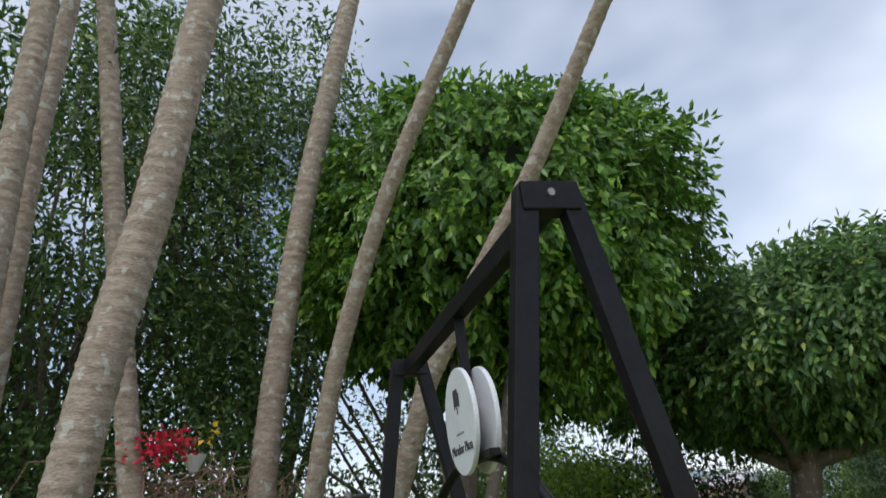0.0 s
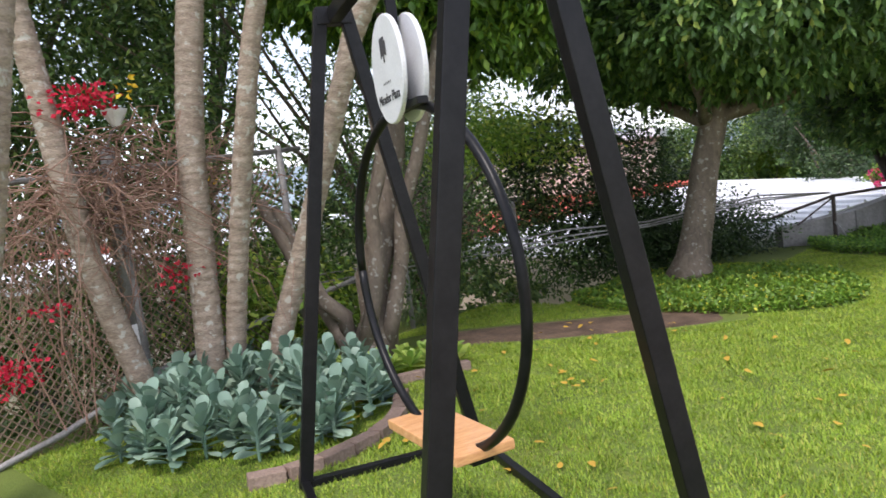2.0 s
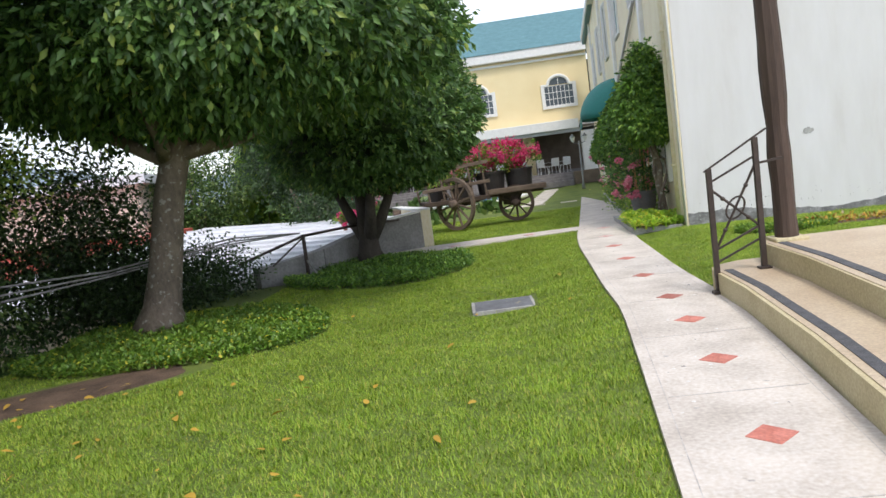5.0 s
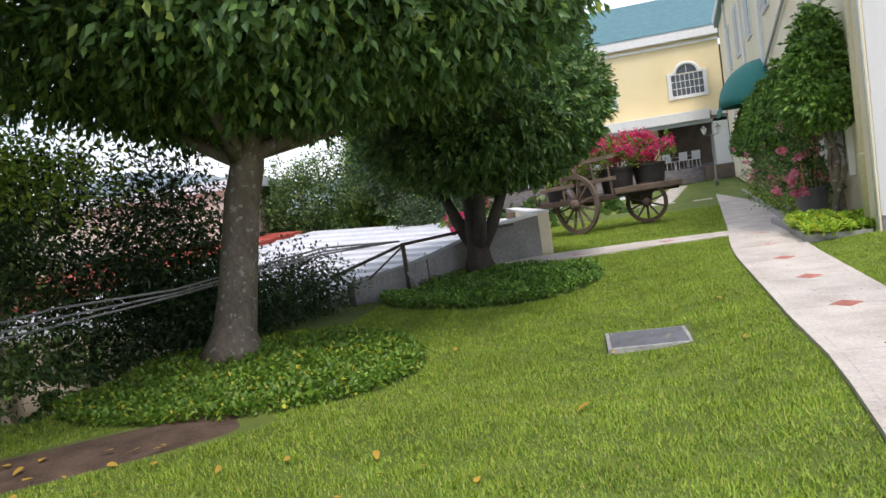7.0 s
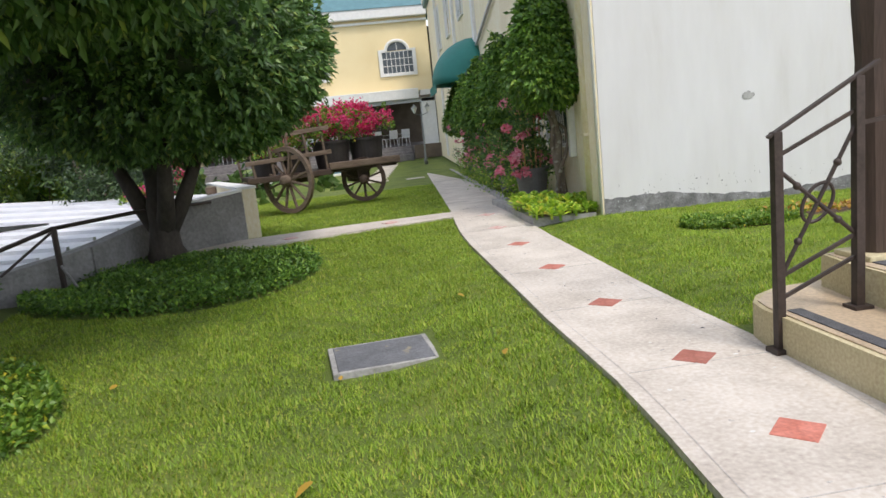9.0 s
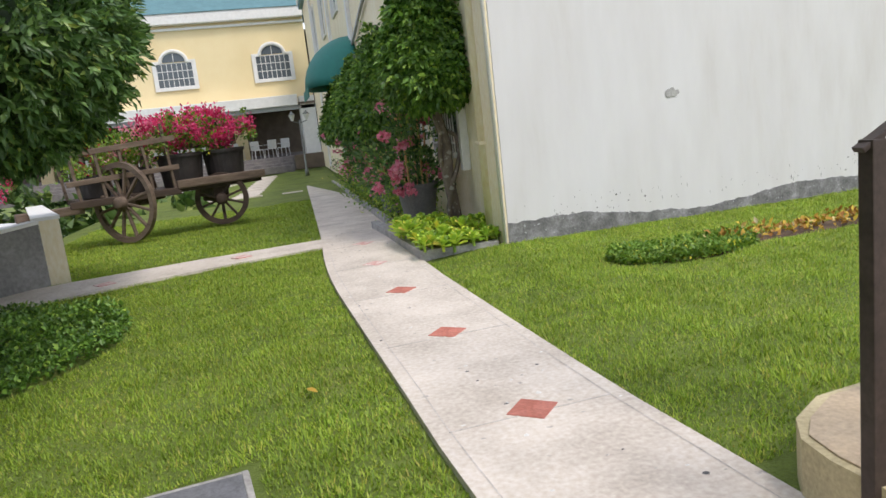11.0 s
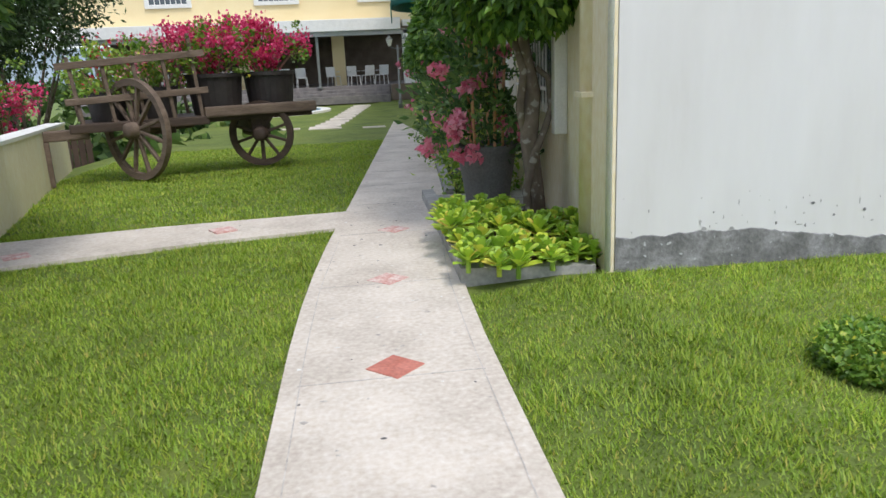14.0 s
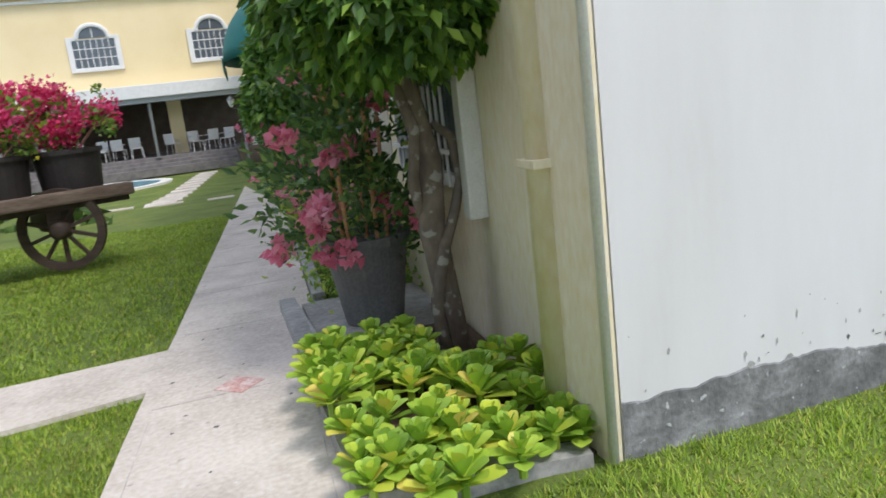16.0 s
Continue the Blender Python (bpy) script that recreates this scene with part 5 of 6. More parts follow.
q = thing("rail_post", -5.85, -0.28, ground_z(-5.85, -0.28), 0, "dark iron rail post on the garden's edge", "railing")
part("post", tubed([(0, 0, -0.1), (0, 0, 0.74)], 0.03, 8), M_RAIL, q)
part("strut", tubed([(0.0, 0.0, 0.35), (0.3, -0.3, 0.0)], 0.015, 8), M_PIPE, q)
part("top_rail", tubed([(-0.85, -0.6, 0.45), (0, 0, 0.72), (0.55, 0.9, 0.72), (1.2, 2.0, 0.66)], 0.022, 8), M_RAIL, q)
part("lower_rail", tubed([(-0.4, -0.4, 0.35), (0, 0, 0.70)], 0.014, 8), M_RAIL, q)

# ---------------------------------------------------------------- swing
SWING_AT = (-4.95, -9.83, -0.035, 62.1)
swing = thing("garden_swing", *SWING_AT, "black steel A-frame swing with a hoop and wooden seat", "swing")
SW, SD, SH, ST = 1.065, 2.22, 2.65, 0.135
for v in (-SD / 2, SD / 2):
    for s in (-1, 1):
        part("leg", barred((s * SW / 2, v, 0), (s * ST / 2, v, SH), 0.058, 0.075, 0.005), M_IRON, swing)
    part("apex_plate", boxed((-ST / 2 - 0.03, v - 0.039, SH - 0.085), (ST / 2 + 0.03, v + 0.039, SH + 0.012), 0.005), M_IRON, swing)
    b = part("bolt", tubed([(0, v - 0.046, SH - 0.03), (0, v + 0.046, SH - 0.03)], 0.013, 8), M_PIPE, swing)
    part("foot_bar", boxed((-SW / 2, v - 0.025, 0.0), (SW / 2, v + 0.025, 0.05), 0.005), M_IRON, swing)
part("beam", boxed((-0.035, -SD / 2, SH - 0.08), (0.035, SD / 2, SH), 0.006), M_IRON, swing)
for s in (-1, 1):
    part("foot_bar", boxed((s * SW / 2 - 0.025, -SD / 2, 0.003), (s * SW / 2 + 0.025, SD / 2, 0.053), 0.005), M_IRON, swing)
HR, HZ = 0.74, 1.22
SPIN = pose(0, 0, 0, 0, 0, 9)
hoop = part("hoop", tubed([(0, HR * math.cos(a), HZ + HR * math.sin(a)) for a in np.linspace(0, 2 * math.pi, 65)], 0.022, 10), M_IRON, swing, smooth=True)
hoop.matrix_basis = SPIN
part("hanger", barred((0, 0, HZ + HR), (0, 0, SH - 0.06), 0.045, 0.02, 0.003), M_IRON, swing)
part("bracket", barred((0.0, -0.26, 1.95), (0.0, 0.2, 1.95), 0.045, 0.03, 0.003), M_IRON, swing)
seat = part("seat", boxed((-0.14, -0.33, 0.505), (0.14, 0.33, 0.55), 0.008), M_SEAT, swing, "varnished pine board")
seat.matrix_basis = SPIN
under = part("seat_bracket", boxed((-0.05, -0.3, 0.475), (0.05, 0.3, 0.504), 0.004), M_IRON, swing)
under.matrix_basis = SPIN
sign = thing("round_sign", *SWING_AT, "pair of round white sign discs with dark lettering", "sign")
DZ, DR = 2.115, 0.225
for s in (-1, 1):
    bm = turned(((DR - 0.004, -0.011), (DR, -0.007), (DR, 0.007), (DR - 0.004, 0.011)), 48)
    d = part("disc", bm, M_SIGN, sign)
    d.matrix_basis = pose(s * 0.045, 0, DZ, 0, 90, 0)


def lettering(text, size, m, parent):
    cu = bpy.data.curves.new("lettering", "FONT")
    cu.body, cu.size, cu.align_x, cu.align_y, cu.extrude = text, size, "CENTER", "CENTER", 0.0012
    tmp = bpy.data.objects.new("lettering", cu)
    scene.collection.objects.link(tmp)
    me = bpy.data.meshes.new_from_object(tmp.evaluated_get(bpy.context.evaluated_depsgraph_get()))
    bpy.data.objects.remove(tmp)
    me.materials.append(M_INK)
    ob = new("lettering", me)
    ob.parent = parent
    ob.matrix_basis = m
    return ob


FACE = -0.058
FRONT = pose(FACE, 0, DZ, 90, 0, -90)
lettering("Mirador Plaza", 0.058, FRONT @ pose(0, -0.115, 0), sign)
for i in range(5):
    part("emblem_bar", boxed((-0.04 + 0.018 * i - 0.005, 0.05 + abs(i - 2) * 0.012 + (0.0 if i % 2 else -0.02), -0.0012), (-0.04 + 0.018 * i + 0.005, 0.135 - (i == 4) * 0.02, 0.0012), 0.0, FRONT), M_INK, sign)
for i in range(5):
    part("emblem_bar", boxed((-0.05 + 0.024 * i - 0.003, -0.058, -0.001), (-0.05 + 0.024 * i + 0.003, -0.048, 0.001), 0.0, FRONT), M_INK, sign)

# ---------------------------------------------------------------- cart with flower tubs
CART_SCALE = 1.11
cart = thing("wooden_cart", -3.52, 6.3, fall(6.3), 20, "old weathered wooden cart used as a flower stand", "cart")


def wheel(parent, x, y, r, yaw, spokes, material):
    """A spoked wheel standing on the ground, its axle along its own y."""
    m = pose(x, y, r + 0.01, 0, 0, yaw)
    bm = bmesh.new()
    n = 40
    prof = ((r, -0.035), (r, 0.035), (r - 0.075, 0.03), (r - 0.075, -0.03))
    rows = [[bm.verts.new((q * math.cos(2 * math.pi * k / n), w, q * math.sin(2 * math.pi * k / n))) for q, w in prof] for k in range(n)]
    for k in range(n):
        a, b = rows[k], rows[(k + 1) % n]
        for j in range(4):
            bm.faces.new((a[j], b[j], b[(j + 1) % 4], a[(j + 1) % 4]))
    bmesh.ops.recalc_face_normals(bm, faces=bm.faces)
    w = part("wheel", bm, material, parent)
    w.matrix_basis = m
    hub = part("hub", turned(((0.05, -0.14), (0.085, -0.12), (0.095, 0.0), (0.085, 0.12), (0.05, 0.14)), 14), material, w, smooth=True)
    hub.matrix_basis = pose(0, 0, 0, 90, 0, 0)
    for k in range(spokes):
        a = 2 * math.pi * (k + 0.5) / spokes
        part("spoke", barred((0.07 * math.cos(a), 0, 0.07 * math.sin(a)), ((r - 0.07) * math.cos(a), 0, (r - 0.07) * math.sin(a)), 0.045, 0.035, 0.006, 0), material, w)
    return w


cart.matrix_basis = cart.matrix_basis @ Matrix.Scale(CART_SCALE, 4)
CI = cart.matrix_basis.inverted()
h1, h2 = CI @ Vector((-3.93, 6.05, 0)), CI @ Vector((-2.48, 6.80, 0))
wheel(cart, h1.x, h1.y, 0.57, 49 - 90 - 20, 12, M_CARTWOOD)
wheel(cart, h2.x, h2.y, 0.40, 80 - 90 - 20, 10, M_CARTDARK)
part("axle", tubed([(h1.x, h1.y, 0.57), (h1.x + 0.7, h1.y + 0.55, 0.57)], 0.05, 10), M_CARTDARK, cart)
part("axle", tubed([(h2.x, h2.y, 0.41), (h2.x - 0.05, h2.y + 0.6, 0.41)], 0.05, 10), M_CARTDARK, cart)
part("axle_block", boxed((h1.x + 0.2, h1.y + 0.15, 0.5), (h1.x + 0.45, 0.95, 0.62), 0.01), M_CARTDARK, cart)
part("axle_block", boxed((h2.x - 0.12, h2.y - 0.02, 0.44), (h2.x + 0.12, 0.95, 0.62), 0.01), M_CARTDARK, cart)
part("bed", boxed((-0.95, 0.0, 0.60), (1.68, 1.05, 0.67), 0.01), M_CARTDARK, cart)
part("side_beam", boxed((0.35, -0.09, 0.655), (1.72, 0.0, 0.78), 0.025), M_CARTWOOD, cart, "thick bleached side beam")
part("side_beam", boxed((-1.1, -0.07, 0.58), (0.4, 0.0, 0.68), 0.015), M_CARTDARK, cart)
part("shaft", boxed((-1.75, 0.1, 0.50), (-0.9, 0.22, 0.62), 0.02), M_CARTWOOD, cart)
part("prop", boxed((-1.5, 0.06, 0.0), (-1.32, 0.26, 0.5), 0.02), M_CARTWOOD, cart, "short log prop")
for i, x in enumerate((-0.95, -0.62, -0.3, 0.02, 0.33)):
    part("stake", barred((x, -0.02, 0.66), (x - 0.07, -0.02, 1.40 + (0.22 if i == 4 else 0)), 0.05, 0.04, 0.006), M_CARTWOOD, cart)
    part("stake", barred((x, 1.0, 0.66), (x - 0.07, 1.0, 1.40), 0.05, 0.04, 0.006), M_CARTWOOD, cart)
part("rail", barred((-1.15, -0.055, 1.30), (0.42, -0.055, 1.40), 0.03, 0.075, 0.008, 0), M_CARTWOOD, cart)
part("rail", barred((-1.10, -0.055, 0.92), (0.42, -0.055, 0.98), 0.03, 0.075, 0.008, 0), M_CARTWOOD, cart)
part("rail", barred((-1.10, 1.03, 1.32), (0.42, 1.03, 1.36), 0.03, 0.075, 0.008, 0), M_CARTWOOD, cart)


def flower_tub(u, v, r, h, flower, nf, nl, spread, label, z=0.672):
    p = cart.matrix_basis @ Vector((u, v, z))
    t = thing("flower_tub", p.x, p.y, p.z, 20, label, "flower pot", "tubs on the cart")
    part("pot", turned(((r * 0.82, 0), (r * 0.84, 0.02), (r * 0.97, h - 0.05), (r * 1.04, h - 0.05), (r * 1.04, h), (r * 0.94, h), (r * 0.92, h - 0.04)), 28), M_POTDARK, t, smooth=False)
    r_ = np.random.default_rng(int(u * 100 + 500))
    stems = bmesh.new()
    for i in range(9):
        a = r_.uniform(0, 6.28)
        tube(stems, [(0.1 * math.cos(a), 0.1 * math.sin(a), h - 0.05), (0.5 * spread * math.cos(a), 0.5 * spread * math.sin(a), h + 0.2), (spread * 0.9 * math.cos(a), spread * 0.9 * math.sin(a), h + r_.uniform(0.2, 0.5))], (0.012, 0.009, 0.004), 5)
    part("stem_tangle", stems, M_TWIG, t)

    def bunch(n, mat, name, size, low, clumps):
        c = np.c_[r_.normal(0, 0.42, clumps) * spread, r_.normal(0, 0.42, clumps) * spread, h + low + r_.uniform(0.0, 0.62, clumps)]
        P = np.repeat(c, n // clumps, axis=0) + r_.normal(0, 0.05, (n // clumps * clumps, 3))
        V, T = leaf_soup(P, unit(P - np.array([0, 0, h])), size, size * 0.75, rng=r_, spread=0.8)
        part_ = soup(name, V, T, mat, t)
        part_["kind"] = "stuff"
    bunch(nl, M_LEAF_LIME if nf < 200 else M_LEAF_COVER, "foliage", 0.07, -0.02, 40)
    bunch(nf, flower, "blossom", 0.055, 0.06, 34)


flower_tub(0.60, 0.42, 0.38, 0.54, M_PETAL_MAG, 2600, 700, 0.7, "black tub of magenta bougainvillea on the cart")
flower_tub(1.28, 0.42, 0.36, 0.54, M_PETAL_MAG, 2800, 600, 0.66, "black tub of magenta bougainvillea on the cart")
flower_tub(-0.1, 0.45, 0.28, 0.40, M_PETAL_PINK, 400, 900, 0.55, "black tub of pale pink bougainvillea on the cart")
flower_tub(-0.65, 0.45, 0.25, 0.36, M_PETAL_RED, 150, 900, 0.5, "black tub of leafy plants with few red flowers")

# ---------------------------------------------------------------- planting along the side wall
def big_pot(x, y, s, label, flower=M_PETAL_PINK, nf=420, tall=1.0):
    t = thing("flower_pot", x, y, 0.03 + fall(y), 0, label, "flower pot", "pots along the path")
    part("pot", turned(((0.185 * s, 0), (0.19 * s, 0.02), (0.265 * s, 0.50 * s), (0.29 * s, 0.50 * s), (0.295 * s, 0.56 * s), (0.265 * s, 0.56 * s), (0.255 * s, 0.50 * s)), 30), M_POT, t)
    r_ = np.random.default_rng(int(y * 10 + 3))
    bm = bmesh.new()
    for i in range(5):
        a = i * 1.26
        tube(bm, [(0.13 * math.cos(a), 0.13 * math.sin(a), 0.45 * s), (0.17 * math.cos(a), 0.17 * math.sin(a), 0.56 * s + 0.85 * tall)], 0.012, 6)
    part("cane", bm, M_SEAT, t, "yellow bamboo canes")
    n = 60
    c = np.c_[r_.normal(0, 0.19, n), r_.normal(0, 0.22, n), 0.56 * s + r_.uniform(-0.05, 0.95 * tall, n)]
    P = np.repeat(c, 28, axis=0) + r_.normal(0, 0.055, (n * 28, 3))
    V, T = leaf_soup(P, unit(P * np.array([1, 1, 0.3])), 0.085, 0.038, rng=r_, spread=0.6)
    soup("foliage", V, T, M_LEAF_DOME, t)["kind"] = "stuff"
    n = 26
    c = np.c_[r_.normal(-0.05, 0.25, n), r_.normal(0, 0.27, n), 0.56 * s + r_.uniform(-0.1, 1.0 * tall, n)]
    k = nf // n
    P = np.repeat(c, k, axis=0) + r_.normal(0, 0.022, (n * k, 3))
    V, T = leaf_soup(P, r_.normal(0, 1, (n * k, 3)), 0.065, 0.055, rng=r_, spread=0.3)
    soup("blossom", V, T, flower, t)["kind"] = "stuff"
    return t


big_pot(-0.24, 2.15, 0.9, "grey plastic pot of pink mandevilla on bamboo canes", nf=900)
big_pot(-0.05, 4.3, 0.85, "grey pot of pink flowering mandevilla", nf=300)
big_pot(0.16, 6.3, 0.8, "grey pot of pink flowers beside the path", nf=260)
big_pot(0.40, 8.6, 0.8, "grey pot of pink flowers beside the path", nf=200)
big_pot(0.66, 11.2, 0.8, "grey pot of pink flowers beside the path", nf=200)


def topiary(x, y, h, r, top, seed, label, twisted=False, n=15000):
    t = tree_base("topiary_tree", x, y, label, "topiary")
    t["group"] = "topiaries along the path"
    if twisted:
        part("trunk", tubed([(0, 0, 0), (-0.02, 0.02, 0.4), (-0.06, 0.0, 0.7), (-0.02, 0.03, 1.0), (-0.1, 0.0, 1.3), (-0.12, 0.0, 1.6)], (0.075, 0.06, 0.062, 0.055, 0.055, 0.05), 12), M_BARK, t, smooth=True)
        part("stem", tubed([(-0.06, -0.05, 0), (-0.09, -0.03, 0.35), (-0.03, -0.06, 0.62), (0.04, -0.03, 0.75), (0.10, 0.0, 0.9), (0.08, 0.0, 1.1), (0.0, 0.02, 1.17)], (0.035, 0.03, 0.028, 0.024, 0.022, 0.022, 0.02), 8), M_BARK, t, smooth=True)
        part("stem", tubed([(-0.04, 0.04, 0.55), (-0.12, 0.0, 0.9), (-0.10, -0.04, 1.15), (-0.2, -0.02, 1.5)], (0.03, 0.028, 0.026, 0.024), 8), M_BARK, t, smooth=True)
    else:
        part("trunk", tubed(wobble((0, 0, 0), (0, 0, h + 0.4), 6, 0.03, seed), 0.045, 8), M_BARK, t, smooth=True)
    cone_crown(t, (-0.14, 0, h), r, top - h, n, 0.085, 0.04, M_LEAF_BALL, seed)


topiary(-0.06, 1.26, 1.50, 0.50, 3.10, 71, "clipped cone topiary on a twisted trunk", True, 24000)
topiary(0.03, 3.9, 1.3, 0.46, 2.75, 73, "clipped green cone topiary beside the side wall")
topiary(0.24, 6.6, 1.3, 0.46, 2.75, 75, "clipped green cone topiary beside the side wall")
topiary(0.46, 9.3, 1.3, 0.46, 2.7, 77, "clipped green cone topiary beside the side wall", n=10000)
topiary(0.70, 12.2, 1.3, 0.46, 2.7, 79, "clipped green cone topiary beside the side wall", n=8000)
for k, (x, y) in enumerate(((-0.08, 3.2), (0.12, 5.3), (0.32, 7.4), (0.55, 9.7), (0.82, 12.4))):
    wood("shrub", [(x, y, 0.32 + fall(y), 0.22, 0.55, 0.30)], 2600, 0.06, 0.03, M_LEAF_LIME if k % 2 == 0 else M_LEAF_COVER, 90 + k, "low leafy shrub between the pots")
    flower_cluster("mandevilla_blossom", (x - 0.1, y, 0.62 + fall(y)), 120, (0.15, 0.4, 0.16), M_PETAL_PINK, "loose pink flowers over the shrubs")

# succulents on the corner kerb
slab("planter_kerb", [(-0.80, 0.16), (-0.08, 0.02), (-0.06, 0.12), (-0.70, 0.25), (-0.62, 1.9), (-0.60, 2.9), (-0.70, 2.9)], -0.06, 0.085, M_KERB, "rough grey concrete kerb round the corner bed", "kerb", "structure")
slab("soil_bed", [(-0.72, 0.22), (0.0, 0.08), (0.14, 1.75), (-0.62, 1.75)], -0.05, 0.05, M_SOIL, "dark soil of the corner bed", "soil", "structure")
slab("pot_slab", [(-0.62, 1.75), (0.14, 1.75), (0.22, 2.9), (-0.56, 2.9)], -0.05, 0.028, M_KERB, "grey slab under the flower pot", "slab", "structure")
slab("path_edging", [(path_mid(y) + 0.445, y) for y in (3.0, 8.0, 19.4)] + [(path_mid(y) + 0.535, y) for y in (19.4, 8.0, 3.0)], -0.05, 0.06, M_KERB, "grey concrete edging along the path", "edging", "structure")


def leaf_mesh(name, length, width, material):
    """One cupped, rounded leaf along +x, its face up."""
    bm = bmesh.new()
    rows_ = []
    for u, w, z in ((0, 0.10, 0), (0.3, 0.30, 0.01), (0.55, 0.48, 0.03), (0.8, 0.46, 0.05), (0.95, 0.27, 0.055), (1.0, 0.08, 0.05)):
        rows_.append([bm.verts.new((u * length, w * width * k, z * length + (0.16 * width * abs(k) ** 2 * w * 2))) for k in (-1, 0, 1)])
    for p, q in zip(rows_, rows_[1:]):
        for k in range(2):
            bm.faces.new((p[k], q[k], q[k + 1], p[k + 1]))
    me = bpy.data.meshes.new(name)
    bm.to_mesh(me)
    bm.free()
    me.polygons.foreach_set("use_smooth", [True] * len(me.polygons))
    me.materials.append(material)
    return me


def leaf_at(me, parent, place, turn, lift, size, roll=0.0):
    ob = new("leaf", me)
    ob.parent = parent
    ob.matrix_basis = Matrix.Translation(place) @ Euler((roll, -lift, turn)).to_matrix().to_4x4() @ Matrix.Scale(size, 4)
    return ob


LEAF_SUCC = leaf_mesh("leaf", 0.11, 0.07, M_LEAF_SUCC)
LEAF_PALE = leaf_mesh("leaf", 0.2, 0.1, M_LEAF_PALE)
LEAF_BLUE = leaf_mesh("leaf", 0.15, 0.085, M_LEAF_BLUE)


def rosette(x, y, z, s, seed, me, group, label, name="succulent", turns=17):
    """A fleshy rosette; its leaves spiral outwards from upright to flat."""
    r_ = random.Random(seed)
    p = thing(name, x, y, z, 0, label, "plant", group)
    part("stalk", tubed([(0, 0, -0.05), (0, 0, 0.03)], 0.014, 6), M_LEAF_SUCC, p)
    for i in range(turns):
        f = i / turns
        leaf_at(me, p, (0, 0, 0.05 * s * (1 - f)), i * 2.4 + seed, math.radians(72 - f * 78 + r_.uniform(-8, 8)), s * (0.6 + 0.5 * f), r_.uniform(-0.2, 0.2))
    return p


rr = random.Random(9)
spots = []
while len(spots) < 62:
    x, y = rr.uniform(-0.78, 0.02), rr.uniform(0.0, 1.3)
    if x > -0.3 and y > 0.75:
        continue
    if all((x - a) ** 2 + (y - b) ** 2 > 0.0085 for a, b in spots):
        spots.append((x, y))
for i, (x, y) in enumerate(spots):
    front = y < 0.4
    rosette(x, y, 0.05 + (0.08 if not front else 0.03) + rr.uniform(0, 0.06), rr.uniform(0.85, 1.2), 200 + i, LEAF_SUCC, "succulents in the corner bed", "bright green succulent rosette with yellowing lower leaves" if front else "bright green fleshy succulent rosette")

# ---------------------------------------------------------------- bed with blue-green plants and brick edging
rr = random.Random(21)
k = 0
while k < 80:
    u, v = rr.uniform(-1, 1), rr.uniform(-1, 1)
    if u * u + v * v > 1:
        continue
    x, y = -7.75 + u * 1.1 - v * 0.25, -9.15 + v * 1.0 + u * 0.25
    z = ground_z(x, y)
    r_ = random.Random(500 + k)
    h = rr.uniform(0.2, 0.48) * (1.15 - 0.5 * (u * u + v * v))
    plant = thing("kalanchoe", x, y, z, 0, "leafy blue-green plant in the palm bed", "plant", "plants in the palm bed")
    part("stalk", tubed([(0, 0, -0.02), (0, 0, h)], 0.012, 6), M_LEAF_BLUE, plant)
    for i in range(20):
        leaf_at(LEAF_BLUE, plant, (0, 0, 0.05 + (h - 0.05) * i / 19), i * 2.2 + k, math.radians(-8 + 70 * i / 19 + r_.uniform(-12, 12)), r_.uniform(0.8, 1.2), r_.uniform(-0.3, 0.3))
    k += 1
brick = boxed((-0.11, -0.055, -0.05), (0.11, 0.055, 0.075), 0.008)
me_brick = bpy.data.meshes.new("brick")
brick.to_mesh(me_brick)
brick.free()
me_brick.materials.append(M_BRICK)
edging = thing("bed_edging", 0, 0, 0, 0, "weathered brick edging round the planting bed", "edging", kind="structure")
for i in range(8):
    a = math.radians(-24 + i * 10.2)
    x, y = -7.75 + 1.42 * math.cos(a), -9.35 + 1.25 * math.sin(a)
    ob = new("brick", me_brick)
    ob.parent = edging
    ob.matrix_basis = pose(x, y, ground_z(x, y), rr.uniform(-4, 4), rr.uniform(-4, 4), math.degrees(a) + 90 + rr.uniform(-7, 7))
for i in range(7):
    x, y = -7.72 + i * 0.105, -8.95 + i * 0.19
    ob = new("brick", me_brick)
    ob.parent = edging
    ob.matrix_basis = pose(x + 0.15, y + 0.2, ground_z(x, y), rr.uniform(-4, 4), rr.uniform(-4, 4), 61 + rr.uniform(-7, 7))
for i in range(16):
    x, y = -7.85 + (i % 8) * 0.11 + rr.uniform(-0.05, 0.05) - (i // 8) * 0.22, -8.6 + (i % 8) * 0.16 + (i // 8) * 0.15
    rosette(x, y, ground_z(x, y) + 0.05, 1.0, 300 + i, LEAF_PALE, "lettuce-like plants behind the bricks", "pale green broad-leaved plant behind the bricks", "broad_leaf_plant", 11)


# ---------------------------------------------------------------- ground cover beds, soil, manhole cover, leaves
def blob_outline(cx, cy, rx, ry, seed, n=56, amp=0.06, turn=0.0):
    D = np.array([(math.cos(a), math.sin(a), 0) for a in np.linspace(0, 2 * math.pi, n, endpoint=False)])
    f = 1 + lumps(D, 4, amp, seed)
    c, s = math.cos(turn), math.sin(turn)
    return [(cx + d[0] * rx * q * c - d[1] * ry * q * s, cy + d[0] * rx * q * s + d[1] * ry * q * c) for d, q in zip(D, f)]


